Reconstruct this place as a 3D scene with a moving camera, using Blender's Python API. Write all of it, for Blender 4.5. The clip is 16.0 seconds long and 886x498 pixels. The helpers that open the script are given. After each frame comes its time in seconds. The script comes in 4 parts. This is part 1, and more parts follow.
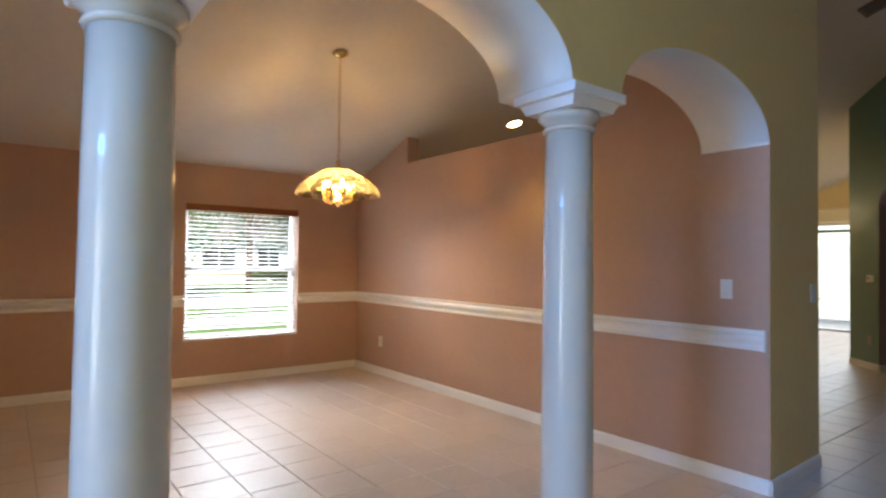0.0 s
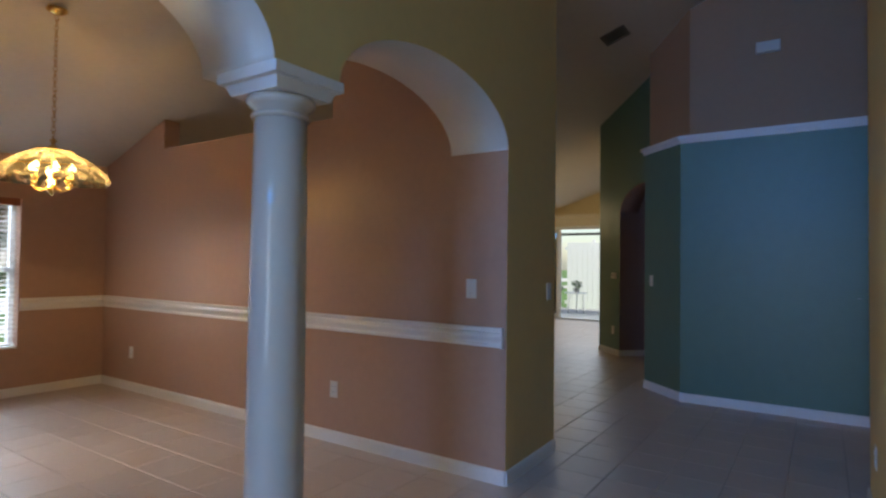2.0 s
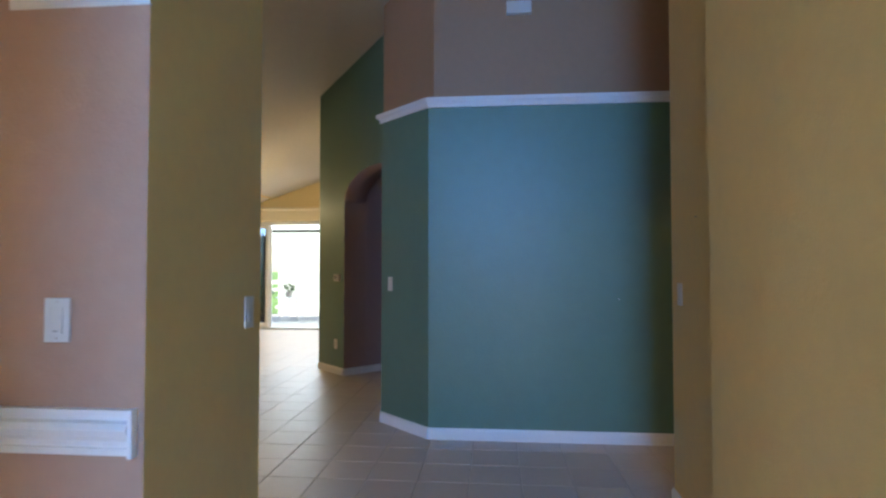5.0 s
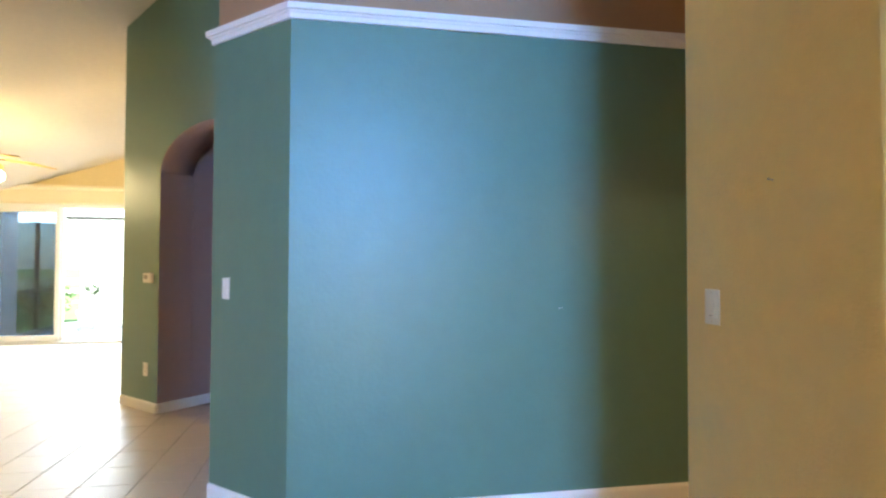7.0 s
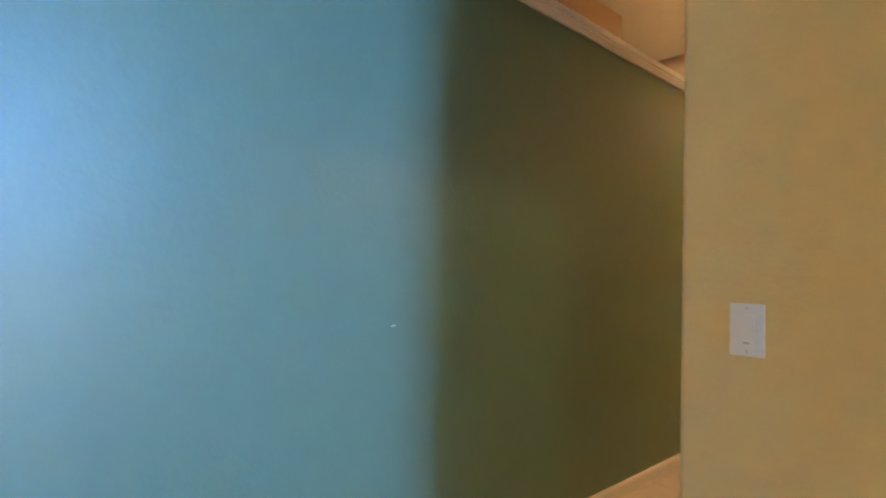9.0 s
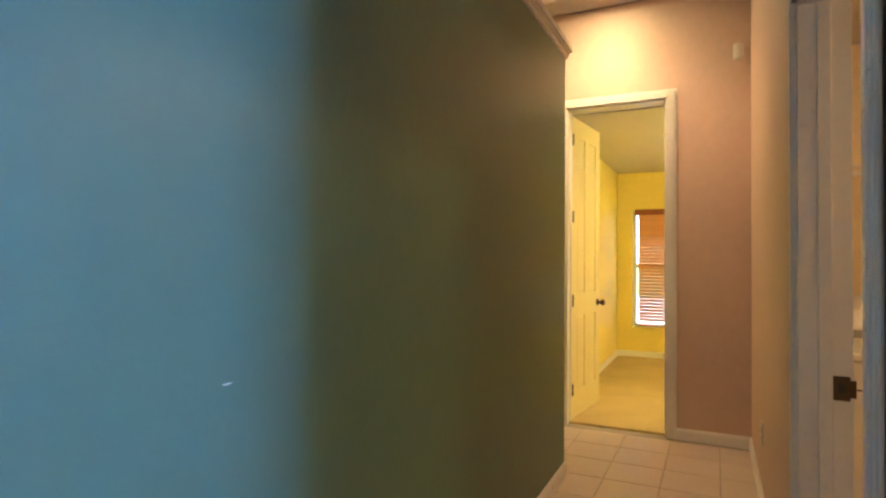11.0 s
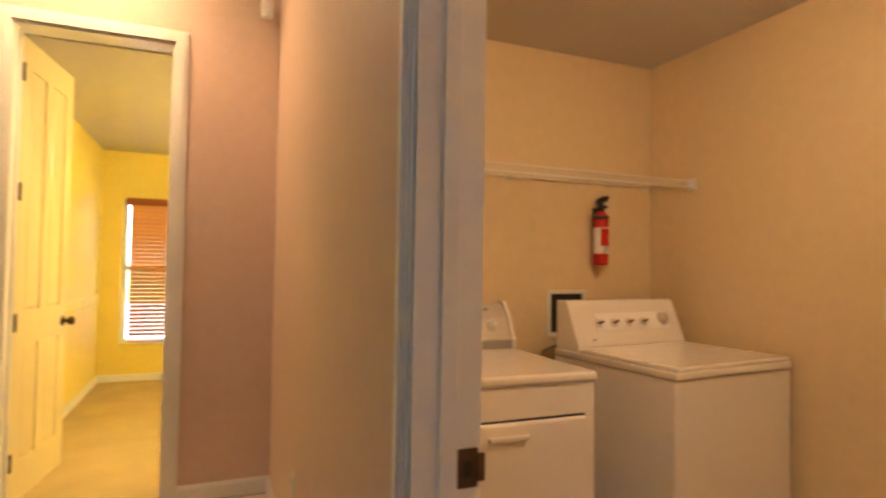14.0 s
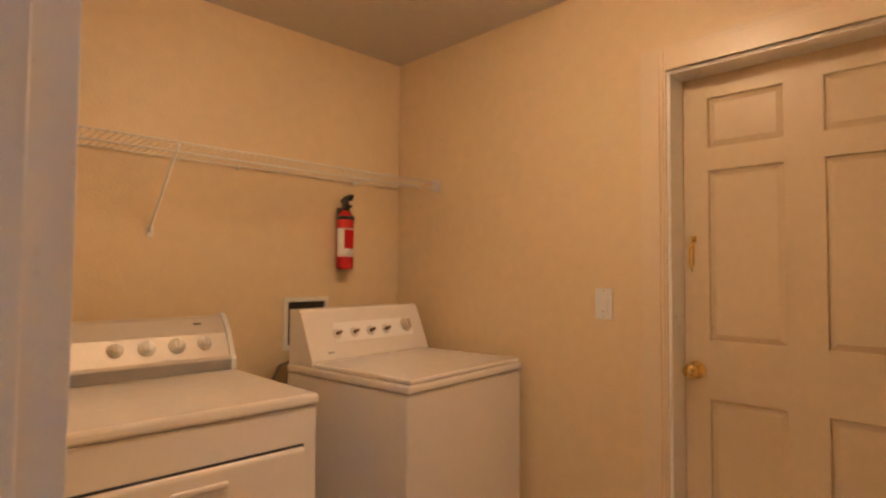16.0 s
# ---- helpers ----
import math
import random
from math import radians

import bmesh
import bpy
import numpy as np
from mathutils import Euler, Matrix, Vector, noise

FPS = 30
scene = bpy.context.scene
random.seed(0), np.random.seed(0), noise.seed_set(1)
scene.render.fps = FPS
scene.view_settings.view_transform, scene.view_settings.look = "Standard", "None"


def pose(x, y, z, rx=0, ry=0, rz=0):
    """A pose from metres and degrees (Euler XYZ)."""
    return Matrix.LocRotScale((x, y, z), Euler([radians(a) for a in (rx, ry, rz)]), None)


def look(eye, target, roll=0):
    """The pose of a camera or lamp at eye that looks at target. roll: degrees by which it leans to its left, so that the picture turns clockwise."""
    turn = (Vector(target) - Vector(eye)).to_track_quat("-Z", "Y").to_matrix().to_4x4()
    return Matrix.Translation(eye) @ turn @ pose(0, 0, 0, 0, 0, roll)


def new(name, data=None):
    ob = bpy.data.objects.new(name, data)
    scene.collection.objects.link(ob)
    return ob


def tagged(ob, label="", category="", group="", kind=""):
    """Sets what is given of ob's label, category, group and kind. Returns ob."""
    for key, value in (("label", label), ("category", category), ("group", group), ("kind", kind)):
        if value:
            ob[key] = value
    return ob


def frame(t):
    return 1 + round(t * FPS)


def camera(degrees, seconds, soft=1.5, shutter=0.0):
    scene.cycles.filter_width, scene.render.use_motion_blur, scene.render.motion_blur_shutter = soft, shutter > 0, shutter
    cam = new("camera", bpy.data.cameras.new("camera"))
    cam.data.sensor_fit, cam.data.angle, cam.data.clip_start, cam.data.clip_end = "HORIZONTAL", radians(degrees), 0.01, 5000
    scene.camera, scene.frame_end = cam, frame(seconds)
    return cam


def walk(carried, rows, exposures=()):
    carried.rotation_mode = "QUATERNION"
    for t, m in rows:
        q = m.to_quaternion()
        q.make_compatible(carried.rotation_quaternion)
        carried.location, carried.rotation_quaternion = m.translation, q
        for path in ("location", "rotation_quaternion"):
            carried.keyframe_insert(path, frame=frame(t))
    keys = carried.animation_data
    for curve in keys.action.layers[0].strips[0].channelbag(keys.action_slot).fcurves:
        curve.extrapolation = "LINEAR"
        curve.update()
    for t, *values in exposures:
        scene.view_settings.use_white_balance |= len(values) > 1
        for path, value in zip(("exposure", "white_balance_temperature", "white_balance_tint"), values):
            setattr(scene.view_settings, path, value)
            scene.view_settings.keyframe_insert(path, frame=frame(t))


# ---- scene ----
cam = camera(76.0, 16.0, soft=2.3, shutter=0.4)
PATH = [
    (0, (0.297, -0.075, 1.282), (1.518, 1.508, 1.33), 0.7),
    (0.5, (0.353, -0.095, 1.282), (1.712, 1.371, 1.329), 0.7),
    (1, (0.45, -0.14, 1.296), (1.943, 1.19, 1.343), 0.7),
    (1.5, (0.596, -0.183, 1.315), (2.184, 1.031, 1.362), 0.7),
    (2, (0.723, -0.211, 1.3), (2.385, 0.9, 1.349), 0.7),
    (2.5, (0.891, -0.149, 1.296), (2.641, 0.818, 1.35), 0.5),
    (3, (1.105, -0.037, 1.296), (2.97, 0.685, 1.35), 0.5),
    (3.5, (1.399, 0.069, 1.289), (3.332, 0.579, 1.344), 0.4),
    (4, (1.706, 0.181, 1.296), (3.662, 0.596, 1.349), 0.2),
    (4.2, (1.827, 0.232, 1.284), (3.788, 0.618, 1.342), 0.3),
    (6.3, (3.209, 0.638, 1.291), (5.195, 0.409, 1.341), -0.1),
    (6.5, (3.361, 0.645, 1.282), (5.342, 0.377, 1.337), 0.2),
    (7, (3.697, 0.677, 1.278), (5.665, 0.321, 1.329), 0.2),
    (7.5, (3.993, 0.714, 1.247), (5.908, 0.142, 1.329), 0.8),
    (8, (4.285, 0.79, 1.245), (6.1, -0.046, 1.335), 0.8),
    (8.2, (4.424, 0.85, 1.235), (6.164, -0.13, 1.33), 1.0),
    (10.3, (5.514, 0.635, 1.303), (6.591, -1.05, 1.319), 0.6),
    (10.5, (5.565, 0.565, 1.297), (6.59, -1.152, 1.32), 0.2),
    (11, (5.745, 0.297, 1.276), (6.609, -1.506, 1.311), 0.4),
    (11.5, (5.885, 0.046, 1.274), (6.613, -1.817, 1.309), 0.5),
    (12, (5.970, -0.186, 1.250), (6.515, -2.109, 1.291), 0.8),
    (12.5, (5.95, -0.415, 1.269), (6.274, -2.388, 1.314), 0.9),
    (13, (5.894, -0.58, 1.28), (5.978, -2.578, 1.328), 1.0),
    (13.5, (5.866, -0.702, 1.278), (5.545, -2.675, 1.334), 1.0),
    (14, (5.850, -0.745, 1.273), (5.095, -2.596, 1.333), 0.9),
    (14.5, (5.802, -0.745, 1.281), (4.796, -2.473, 1.339), 0.5),
    (15, (5.712, -0.768, 1.268), (4.539, -2.386, 1.338), 0.5),
    (15.5, (5.641, -0.832, 1.276), (4.321, -2.333, 1.352), 0.4),
    (16, (5.545, -0.888, 1.279), (4.148, -2.317, 1.361), 0.4),
]
EXPOSURES = [(0, 1.05, 7000, 10), (0.9, 0.35, 6700, 9), (1.6, 0.05, 6600, 9), (2.1, 0.25, 6600, 10), (3, 0.9, 6700, 8), (4.2, 1.1, 6800, 8), (6.4, 2.4, 6500, 3),
             (8, 3.2, 7600, 7), (10.4, 2.6, 6300, 8), (11.5, 2.6, 6800, 12), (13, 2.8, 7700, 19), (14.5, 2.9, 6400, 19), (16, 2.85, 6200, 23)]
walk(cam, [(t, look(eye, target, roll)) for t, eye, target, roll in PATH], EXPOSURES)

# ---- world and light ----
world = bpy.data.worlds.new("world")
scene.world = world
world.use_nodes = True
wn = world.node_tree
sky = wn.nodes.new("ShaderNodeTexSky")
sky.sky_type, sky.sun_disc = "NISHITA", False
sky.sun_elevation, sky.sun_rotation = radians(48), radians(209)
wn.links.new(sky.outputs["Color"], wn.nodes["Background"].inputs["Color"])
wn.nodes["Background"].inputs["Strength"].default_value = 0.15


def lamp(name, kind, m, watts, color, **settings):
    data = bpy.data.lights.new(name, kind)
    data.energy, data.color = watts, color
    if "size" in settings:
        data.shape, data.size, data.size_y = "RECTANGLE", settings["size"][0], settings["size"][1]
    if "radius" in settings:
        data.shadow_soft_size = settings["radius"]
    if "spot" in settings:
        data.spot_size, data.spot_blend = radians(settings["spot"]), 0.6
    if "angle" in settings:
        data.angle = radians(settings["angle"])
    ob = new(name, data)
    ob.matrix_world = m
    return ob


DAY = (0.55, 0.71, 1.0)
WARM = (1.0, 0.62, 0.25)
lamp("sun", "SUN", look((0, 0, 20), (6, 11, 4)), 5.0, (1.0, 0.95, 0.88), angle=6)
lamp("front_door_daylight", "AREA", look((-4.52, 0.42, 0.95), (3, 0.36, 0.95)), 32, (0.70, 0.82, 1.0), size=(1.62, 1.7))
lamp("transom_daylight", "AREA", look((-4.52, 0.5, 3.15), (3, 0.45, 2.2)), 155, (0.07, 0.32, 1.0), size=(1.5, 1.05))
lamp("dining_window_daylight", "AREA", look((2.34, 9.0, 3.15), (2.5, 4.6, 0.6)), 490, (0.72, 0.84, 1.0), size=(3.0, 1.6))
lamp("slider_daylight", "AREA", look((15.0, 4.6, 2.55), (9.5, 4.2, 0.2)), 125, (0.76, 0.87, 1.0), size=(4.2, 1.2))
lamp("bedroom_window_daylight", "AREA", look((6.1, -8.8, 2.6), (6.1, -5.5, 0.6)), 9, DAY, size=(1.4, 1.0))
for cx, cy in ((2.287, 4.069), (2.507, 4.001)):
    lamp("chandelier_lamp", "POINT", pose(cx, cy, 1.905), 9.0, WARM, radius=0.015)
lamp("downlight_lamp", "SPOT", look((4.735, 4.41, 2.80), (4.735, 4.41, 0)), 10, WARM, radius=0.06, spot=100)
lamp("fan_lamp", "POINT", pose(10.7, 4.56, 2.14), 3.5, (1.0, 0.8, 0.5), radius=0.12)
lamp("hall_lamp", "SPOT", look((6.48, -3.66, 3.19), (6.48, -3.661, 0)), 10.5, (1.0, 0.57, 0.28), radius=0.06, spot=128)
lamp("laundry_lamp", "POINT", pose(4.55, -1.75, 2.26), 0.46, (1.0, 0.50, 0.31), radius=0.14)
# bedroom source added where it stays out of view
lamp("unseen_bedroom_lamp", "POINT", pose(4.95, -5.1, 2.12), 11, (1.0, 0.84, 0.36), radius=0.15)


# ---- materials ----
def mat(name, color, rough=0.5, metal=0.0, vary=0.06, scale=6.0, bump=0.0, bump_scale=200.0, spec=0.5, stretch=None, random=0.0, coat=0.0, ior=1.5, gloss_vary=0.07):
    m = bpy.data.materials.new(name)
    m.use_nodes = True
    t = m.node_tree
    b = t.nodes["Principled BSDF"]
    b.inputs["Metallic"].default_value = metal
    b.inputs["Specular IOR Level"].default_value = spec
    b.inputs["Coat Weight"].default_value = coat
    b.inputs["IOR"].default_value = ior
    co = t.nodes.new("ShaderNodeTexCoord")
    src = co.outputs["Object"]
    if stretch:
        mp = t.nodes.new("ShaderNodeMapping")
        mp.inputs["Scale"].default_value = stretch
        t.links.new(src, mp.inputs["Vector"])
        src = mp.outputs["Vector"]
    big = t.nodes.new("ShaderNodeTexNoise")
    big.inputs["Scale"].default_value, big.inputs["Detail"].default_value = scale * 0.25, 5
    fine = t.nodes.new("ShaderNodeTexNoise")
    fine.inputs["Scale"].default_value, fine.inputs["Detail"].default_value = scale * 6, 4
    t.links.new(src, big.inputs["Vector"])
    t.links.new(src, fine.inputs["Vector"])
    add = t.nodes.new("ShaderNodeMath")
    add.operation = "ADD"
    t.links.new(big.outputs["Fac"], add.inputs[0])
    t.links.new(fine.outputs["Fac"], add.inputs[1])
    val = t.nodes.new("ShaderNodeMapRange")
    val.inputs["From Min"].default_value, val.inputs["From Max"].default_value = 0.6, 1.4
    val.inputs["To Min"].default_value, val.inputs["To Max"].default_value = 1 - vary, 1 + vary
    t.links.new(add.outputs[0], val.inputs["Value"])
    out = val.outputs["Result"]
    if random:
        info = t.nodes.new("ShaderNodeObjectInfo")
        geo = t.nodes.new("ShaderNodeNewGeometry")
        mix = t.nodes.new("ShaderNodeMath")
        mix.operation = "ADD"
        t.links.new(info.outputs["Random"], mix.inputs[0])
        t.links.new(geo.outputs["Random Per Island"], mix.inputs[1])
        mr = t.nodes.new("ShaderNodeMapRange")
        mr.inputs["From Max"].default_value = 2.0
        mr.inputs["To Min"].default_value, mr.inputs["To Max"].default_value = 1 - random, 1 + random
        t.links.new(mix.outputs[0], mr.inputs["Value"])
        mul = t.nodes.new("ShaderNodeMath")
        mul.operation = "MULTIPLY"
        t.links.new(out, mul.inputs[0])
        t.links.new(mr.outputs["Result"], mul.inputs[1])
        out = mul.outputs[0]
    vm = t.nodes.new("ShaderNodeVectorMath")
    vm.operation = "SCALE"
    vm.inputs[0].default_value = color
    t.links.new(out, vm.inputs["Scale"])
    t.links.new(vm.outputs["Vector"], b.inputs["Base Color"])
    rr = t.nodes.new("ShaderNodeMapRange")
    rr.inputs["To Min"].default_value, rr.inputs["To Max"].default_value = max(0.02, rough - gloss_vary), min(1, rough + gloss_vary)
    t.links.new(fine.outputs["Fac"], rr.inputs["Value"])
    t.links.new(rr.outputs["Result"], b.inputs["Roughness"])
    if bump:
        nz = t.nodes.new("ShaderNodeTexNoise")
        nz.inputs["Scale"].default_value, nz.inputs["Detail"].default_value = bump_scale, 3
        t.links.new(src, nz.inputs["Vector"])
        bp = t.nodes.new("ShaderNodeBump")
        bp.inputs["Strength"].default_value, bp.inputs["Distance"].default_value = bump, 0.004
        t.links.new(nz.outputs["Fac"], bp.inputs["Height"])
        t.links.new(bp.outputs["Normal"], b.inputs["Normal"])
    return m


def glass(name, color=(1, 1, 1), rough=0.0):
    m = bpy.data.materials.new(name)
    m.use_nodes = True
    b = m.node_tree.nodes["Principled BSDF"]
    b.inputs["Base Color"].default_value = (*color, 1)
    b.inputs["Transmission Weight"].default_value = 1.0
    b.inputs["Roughness"].default_value = rough
    b.inputs["IOR"].default_value = 1.45
    return m


def ribbed_glass(name):
    """Wavy pressed glass: lets light through unevenly, scatters some of it and shines."""
    m = bpy.data.materials.new(name)
    m.use_nodes = True
    t = m.node_tree
    t.nodes.remove(t.nodes["Principled BSDF"])
    co = t.nodes.new("ShaderNodeTexCoord")
    nz = t.nodes.new("ShaderNodeTexNoise")
    nz.inputs["Scale"].default_value, nz.inputs["Detail"].default_value, nz.inputs["Distortion"].default_value = 10.0, 2.0, 1.5
    t.links.new(co.outputs["Object"], nz.inputs["Vector"])
    ramp = t.nodes.new("ShaderNodeValToRGB")
    ramp.color_ramp.elements[0].position, ramp.color_ramp.elements[0].color = 0.45, (0.22, 0.19, 0.13, 1)
    ramp.color_ramp.elements[1].position, ramp.color_ramp.elements[1].color = 0.58, (1.0, 0.96, 0.85, 1)
    t.links.new(nz.outputs["Fac"], ramp.inputs["Fac"])
    clear = t.nodes.new("ShaderNodeBsdfTransparent")
    t.links.new(ramp.outputs["Color"], clear.inputs["Color"])
    milk = t.nodes.new("ShaderNodeBsdfTranslucent")
    milk.inputs["Color"].default_value = (1.0, 0.93, 0.74, 1)
    shine = t.nodes.new("ShaderNodeBsdfGlossy")
    shine.inputs["Roughness"].default_value = 0.08
    a, b = t.nodes.new("ShaderNodeMixShader"), t.nodes.new("ShaderNodeMixShader")
    a.inputs["Fac"].default_value, b.inputs["Fac"].default_value = 0.14, 0.10
    t.links.new(clear.outputs[0], a.inputs[1])
    t.links.new(milk.outputs[0], a.inputs[2])
    t.links.new(a.outputs[0], b.inputs[1])
    t.links.new(shine.outputs[0], b.inputs[2])
    t.links.new(b.outputs[0], t.nodes["Material Output"].inputs["Surface"])
    return m


def glow(name, color, strength):
    m = bpy.data.materials.new(name)
    m.use_nodes = True
    b = m.node_tree.nodes["Principled BSDF"]
    b.inputs["Base Color"].default_value = (*color, 1)
    b.inputs["Emission Color"].default_value = (*color, 1)
    b.inputs["Emission Strength"].default_value = strength
    return m


PEEL = dict(bump=0.35, bump_scale=90.0, vary=0.05, scale=3.0)
M_DINING = mat("dining_paint", (0.51, 0.325, 0.24), 0.36, **PEEL)
M_OCHRE = mat("ochre_paint", (0.74, 0.555, 0.245), 0.5, **PEEL)
M_GREEN = mat("green_paint", (0.112, 0.216, 0.160), 0.40, spec=0.62, gloss_vary=0.02, bump=0.30, bump_scale=42.0, vary=0.06, scale=2.0)
M_TAN = mat("tan_paint", (0.43, 0.265, 0.155), 0.5, **PEEL)
# tan paint copy for the hall, lightened and pinkened in place of daylight
M_HALL = mat("lightened_tan_paint", (0.71, 0.535, 0.455), 0.5, **PEEL)
M_MAUVE = mat("mauve_paint", (0.38, 0.26, 0.25), 0.5, **PEEL)
M_CREAM = mat("cream_paint", (0.76, 0.605, 0.375), 0.45, **PEEL)
M_YELLOW = mat("yellow_paint", (0.84, 0.70, 0.18), 0.5, **PEEL)
M_GREATYEL = mat("great_room_paint", (0.66, 0.53, 0.30), 0.5, **PEEL)
M_CEIL = mat("ceiling_paint", (0.60, 0.565, 0.52), 0.8, bump=0.6, bump_scale=60.0, vary=0.05, scale=3.0)
M_WHITE = mat("white_paint", (0.80, 0.79, 0.77), 0.35, vary=0.03, bump=0.1, bump_scale=60)
M_NICHE = mat("niche_white_paint", (0.90, 0.89, 0.86), 0.5, **PEEL)
M_COLUMN = mat("column_enamel", (0.68, 0.625, 0.545), 0.16, vary=0.02)
M_TRIM = mat("trim_enamel", (0.86, 0.85, 0.84), 0.3, vary=0.03)
M_TILE = mat("floor_tile", (0.65, 0.545, 0.48), 0.40, vary=0.05, scale=3.0, random=0.06, gloss_vary=0.015)
M_GROUT = mat("grout", (0.40, 0.345, 0.30), 0.85, vary=0.15, scale=12)
M_CARPET = mat("carpet", (0.55, 0.42, 0.18), 0.95, vary=0.16, scale=14, bump=0.9, bump_scale=260)
M_BRASS = mat("brass", (0.80, 0.56, 0.20), 0.18, 1.0, vary=0.08)
M_BRONZE = mat("dark_bronze", (0.10, 0.07, 0.05), 0.35, 0.8, vary=0.15)
M_ENAMEL = mat("white_appliance_enamel", (0.80, 0.755, 0.70), 0.16, vary=0.02, coat=0.3)
M_SATIN = mat("satin_silver_panel", (0.60, 0.54, 0.46), 0.44, 0.45, vary=0.05)
M_PLASTIC = mat("white_plastic", (0.78, 0.77, 0.74), 0.35, vary=0.02)
M_GREYPL = mat("grey_plastic", (0.32, 0.30, 0.28), 0.45, vary=0.05)
M_BLACK = mat("black_plastic", (0.02, 0.02, 0.02), 0.4, vary=0.1)
M_RED = mat("red_enamel", (0.55, 0.02, 0.02), 0.25, vary=0.04)
M_BROWN = mat("brown_plastic", (0.20, 0.12, 0.07), 0.35, vary=0.1)
M_GLOSSWHITE = mat("glossy_clear_white_plastic", (0.70, 0.67, 0.62), 0.08, vary=0.02)
M_PAPER = mat("label_paper", (0.75, 0.72, 0.68), 0.6, vary=0.05)
M_WIRE = mat("vinyl_coated_wire", (0.80, 0.78, 0.74), 0.4, vary=0.02)
# slat wood lighter than the valance's, standing in for light on the slats
M_WOOD = mat("lightened_cherry_slat", (0.60, 0.30, 0.10), 0.35, vary=0.18, scale=5, stretch=(1, 8, 8), random=0.1)
M_VALANCE = mat("cherry_wood_valance", (0.26, 0.08, 0.03), 0.4, vary=0.18, scale=5, stretch=(1, 8, 8))
M_SLAT = mat("white_vinyl_slat", (0.80, 0.80, 0.79), 0.4, vary=0.03)
M_ALU = mat("white_aluminium_frame", (0.72, 0.73, 0.74), 0.4, 0.0, vary=0.04)
M_DKALU = mat("dark_bronze_aluminium", (0.05, 0.05, 0.05), 0.4, 0.4, vary=0.1)
M_PANE = glass("window_glass")
M_TINT = glass("grey_tinted_glass", (0.20, 0.25, 0.31))
M_GDOOR = mat("almond_door_enamel", (0.68, 0.55, 0.37), 0.35, vary=0.04, bump=0.08, bump_scale=120)
M_CASING = mat("almond_casing_enamel", (0.76, 0.63, 0.45), 0.33, vary=0.03)
# white door tinted cream to stand in for the bedroom's yellow light
M_LEAFDOOR = mat("yellow_lit_white_enamel", (0.80, 0.70, 0.42), 0.3, vary=0.03)
M_SHADE = ribbed_glass("clear_ribbed_glass")
M_BULB = glow("bulb_glow", (1.0, 0.70, 0.30), 30.0)
M_FANGLASS = glow("fan_lamp_glow", (1.0, 0.80, 0.45), 14.0)
M_DOWN = glow("downlight_glow", (1.0, 0.74, 0.35), 25.0)
M_LAWN = mat("lawn", (0.09, 0.17, 0.04), 0.9, vary=0.3, scale=2.5, bump=0.8, bump_scale=40)
M_ROAD = mat("concrete", (0.48, 0.47, 0.45), 0.85, vary=0.1, scale=3)
M_LEAF = mat("leaf", (0.07, 0.13, 0.04), 0.6, vary=0.35, scale=2.0, random=0.35)
M_BARK = mat("bark", (0.14, 0.10, 0.07), 0.9, vary=0.3, bump=0.8, bump_scale=30)
M_STUCCO = mat("stucco", (0.62, 0.60, 0.56), 0.9, vary=0.05, bump=0.5, bump_scale=60)
M_ROOF = mat("shingle", (0.20, 0.18, 0.17), 0.9, vary=0.25, scale=12)
M_DKGLASS = mat("dark_window", (0.03, 0.04, 0.05), 0.08, vary=0.1)
M_CLAY = mat("terracotta", (0.35, 0.17, 0.10), 0.8, vary=0.1)


# ---- mesh helpers ----
def box(x0, x1, y0, y1, z0, z1, bevel=0.0, bm=None):
    bm = bm or bmesh.new()
    vs = bmesh.ops.create_cube(bm, size=1.0)["verts"]
    for v in vs:
        v.co = Vector(((x0 + x1) / 2 + v.co.x * (x1 - x0), (y0 + y1) / 2 + v.co.y * (y1 - y0), (z0 + z1) / 2 + v.co.z * (z1 - z0)))
    if bevel:
        es = {e for v in vs for e in v.link_edges}
        bmesh.ops.bevel(bm, geom=list(es), offset=bevel, segments=2, profile=0.5, affect="EDGES")
    return bm


def prism(outline, low, high, axis="z", bm=None):
    """Extrudes a closed outline. axis z: (x, y) points; y: (x, z) points; x: (y, z) points."""
    bm = bm or bmesh.new()
    put = {"z": lambda a, b, c: (a, b, c), "y": lambda a, b, c: (a, c, b), "x": lambda a, b, c: (c, a, b)}[axis]
    lo = [bm.verts.new(put(a, b, low)) for a, b in outline]
    hi = [bm.verts.new(put(a, b, high)) for a, b in outline]
    faces = [bm.faces.new(lo), bm.faces.new(hi)]
    n = len(outline)
    for i in range(n):
        bm.faces.new((lo[i], lo[(i + 1) % n], hi[(i + 1) % n], hi[i]))
    bmesh.ops.triangulate(bm, faces=faces)
    bmesh.ops.recalc_face_normals(bm, faces=bm.faces)
    return bm


def lathe(profile, segs=24, bm=None, at=(0, 0, 0)):
    bm = bm or bmesh.new()
    rings = []
    for r, z in profile:
        rings.append([bm.verts.new((at[0] + r * math.cos(2 * math.pi * i / segs), at[1] + r * math.sin(2 * math.pi * i / segs), at[2] + z)) for i in range(segs)])
    for a, b in zip(rings, rings[1:]):
        for i in range(segs):
            f = bm.faces.new((a[i], a[(i + 1) % segs], b[(i + 1) % segs], b[i]))
            f.smooth = True
    for ring, flip in ((rings[0], True), (rings[-1], False)):
        bm.faces.new(ring[::-1] if flip else ring)
    return bm


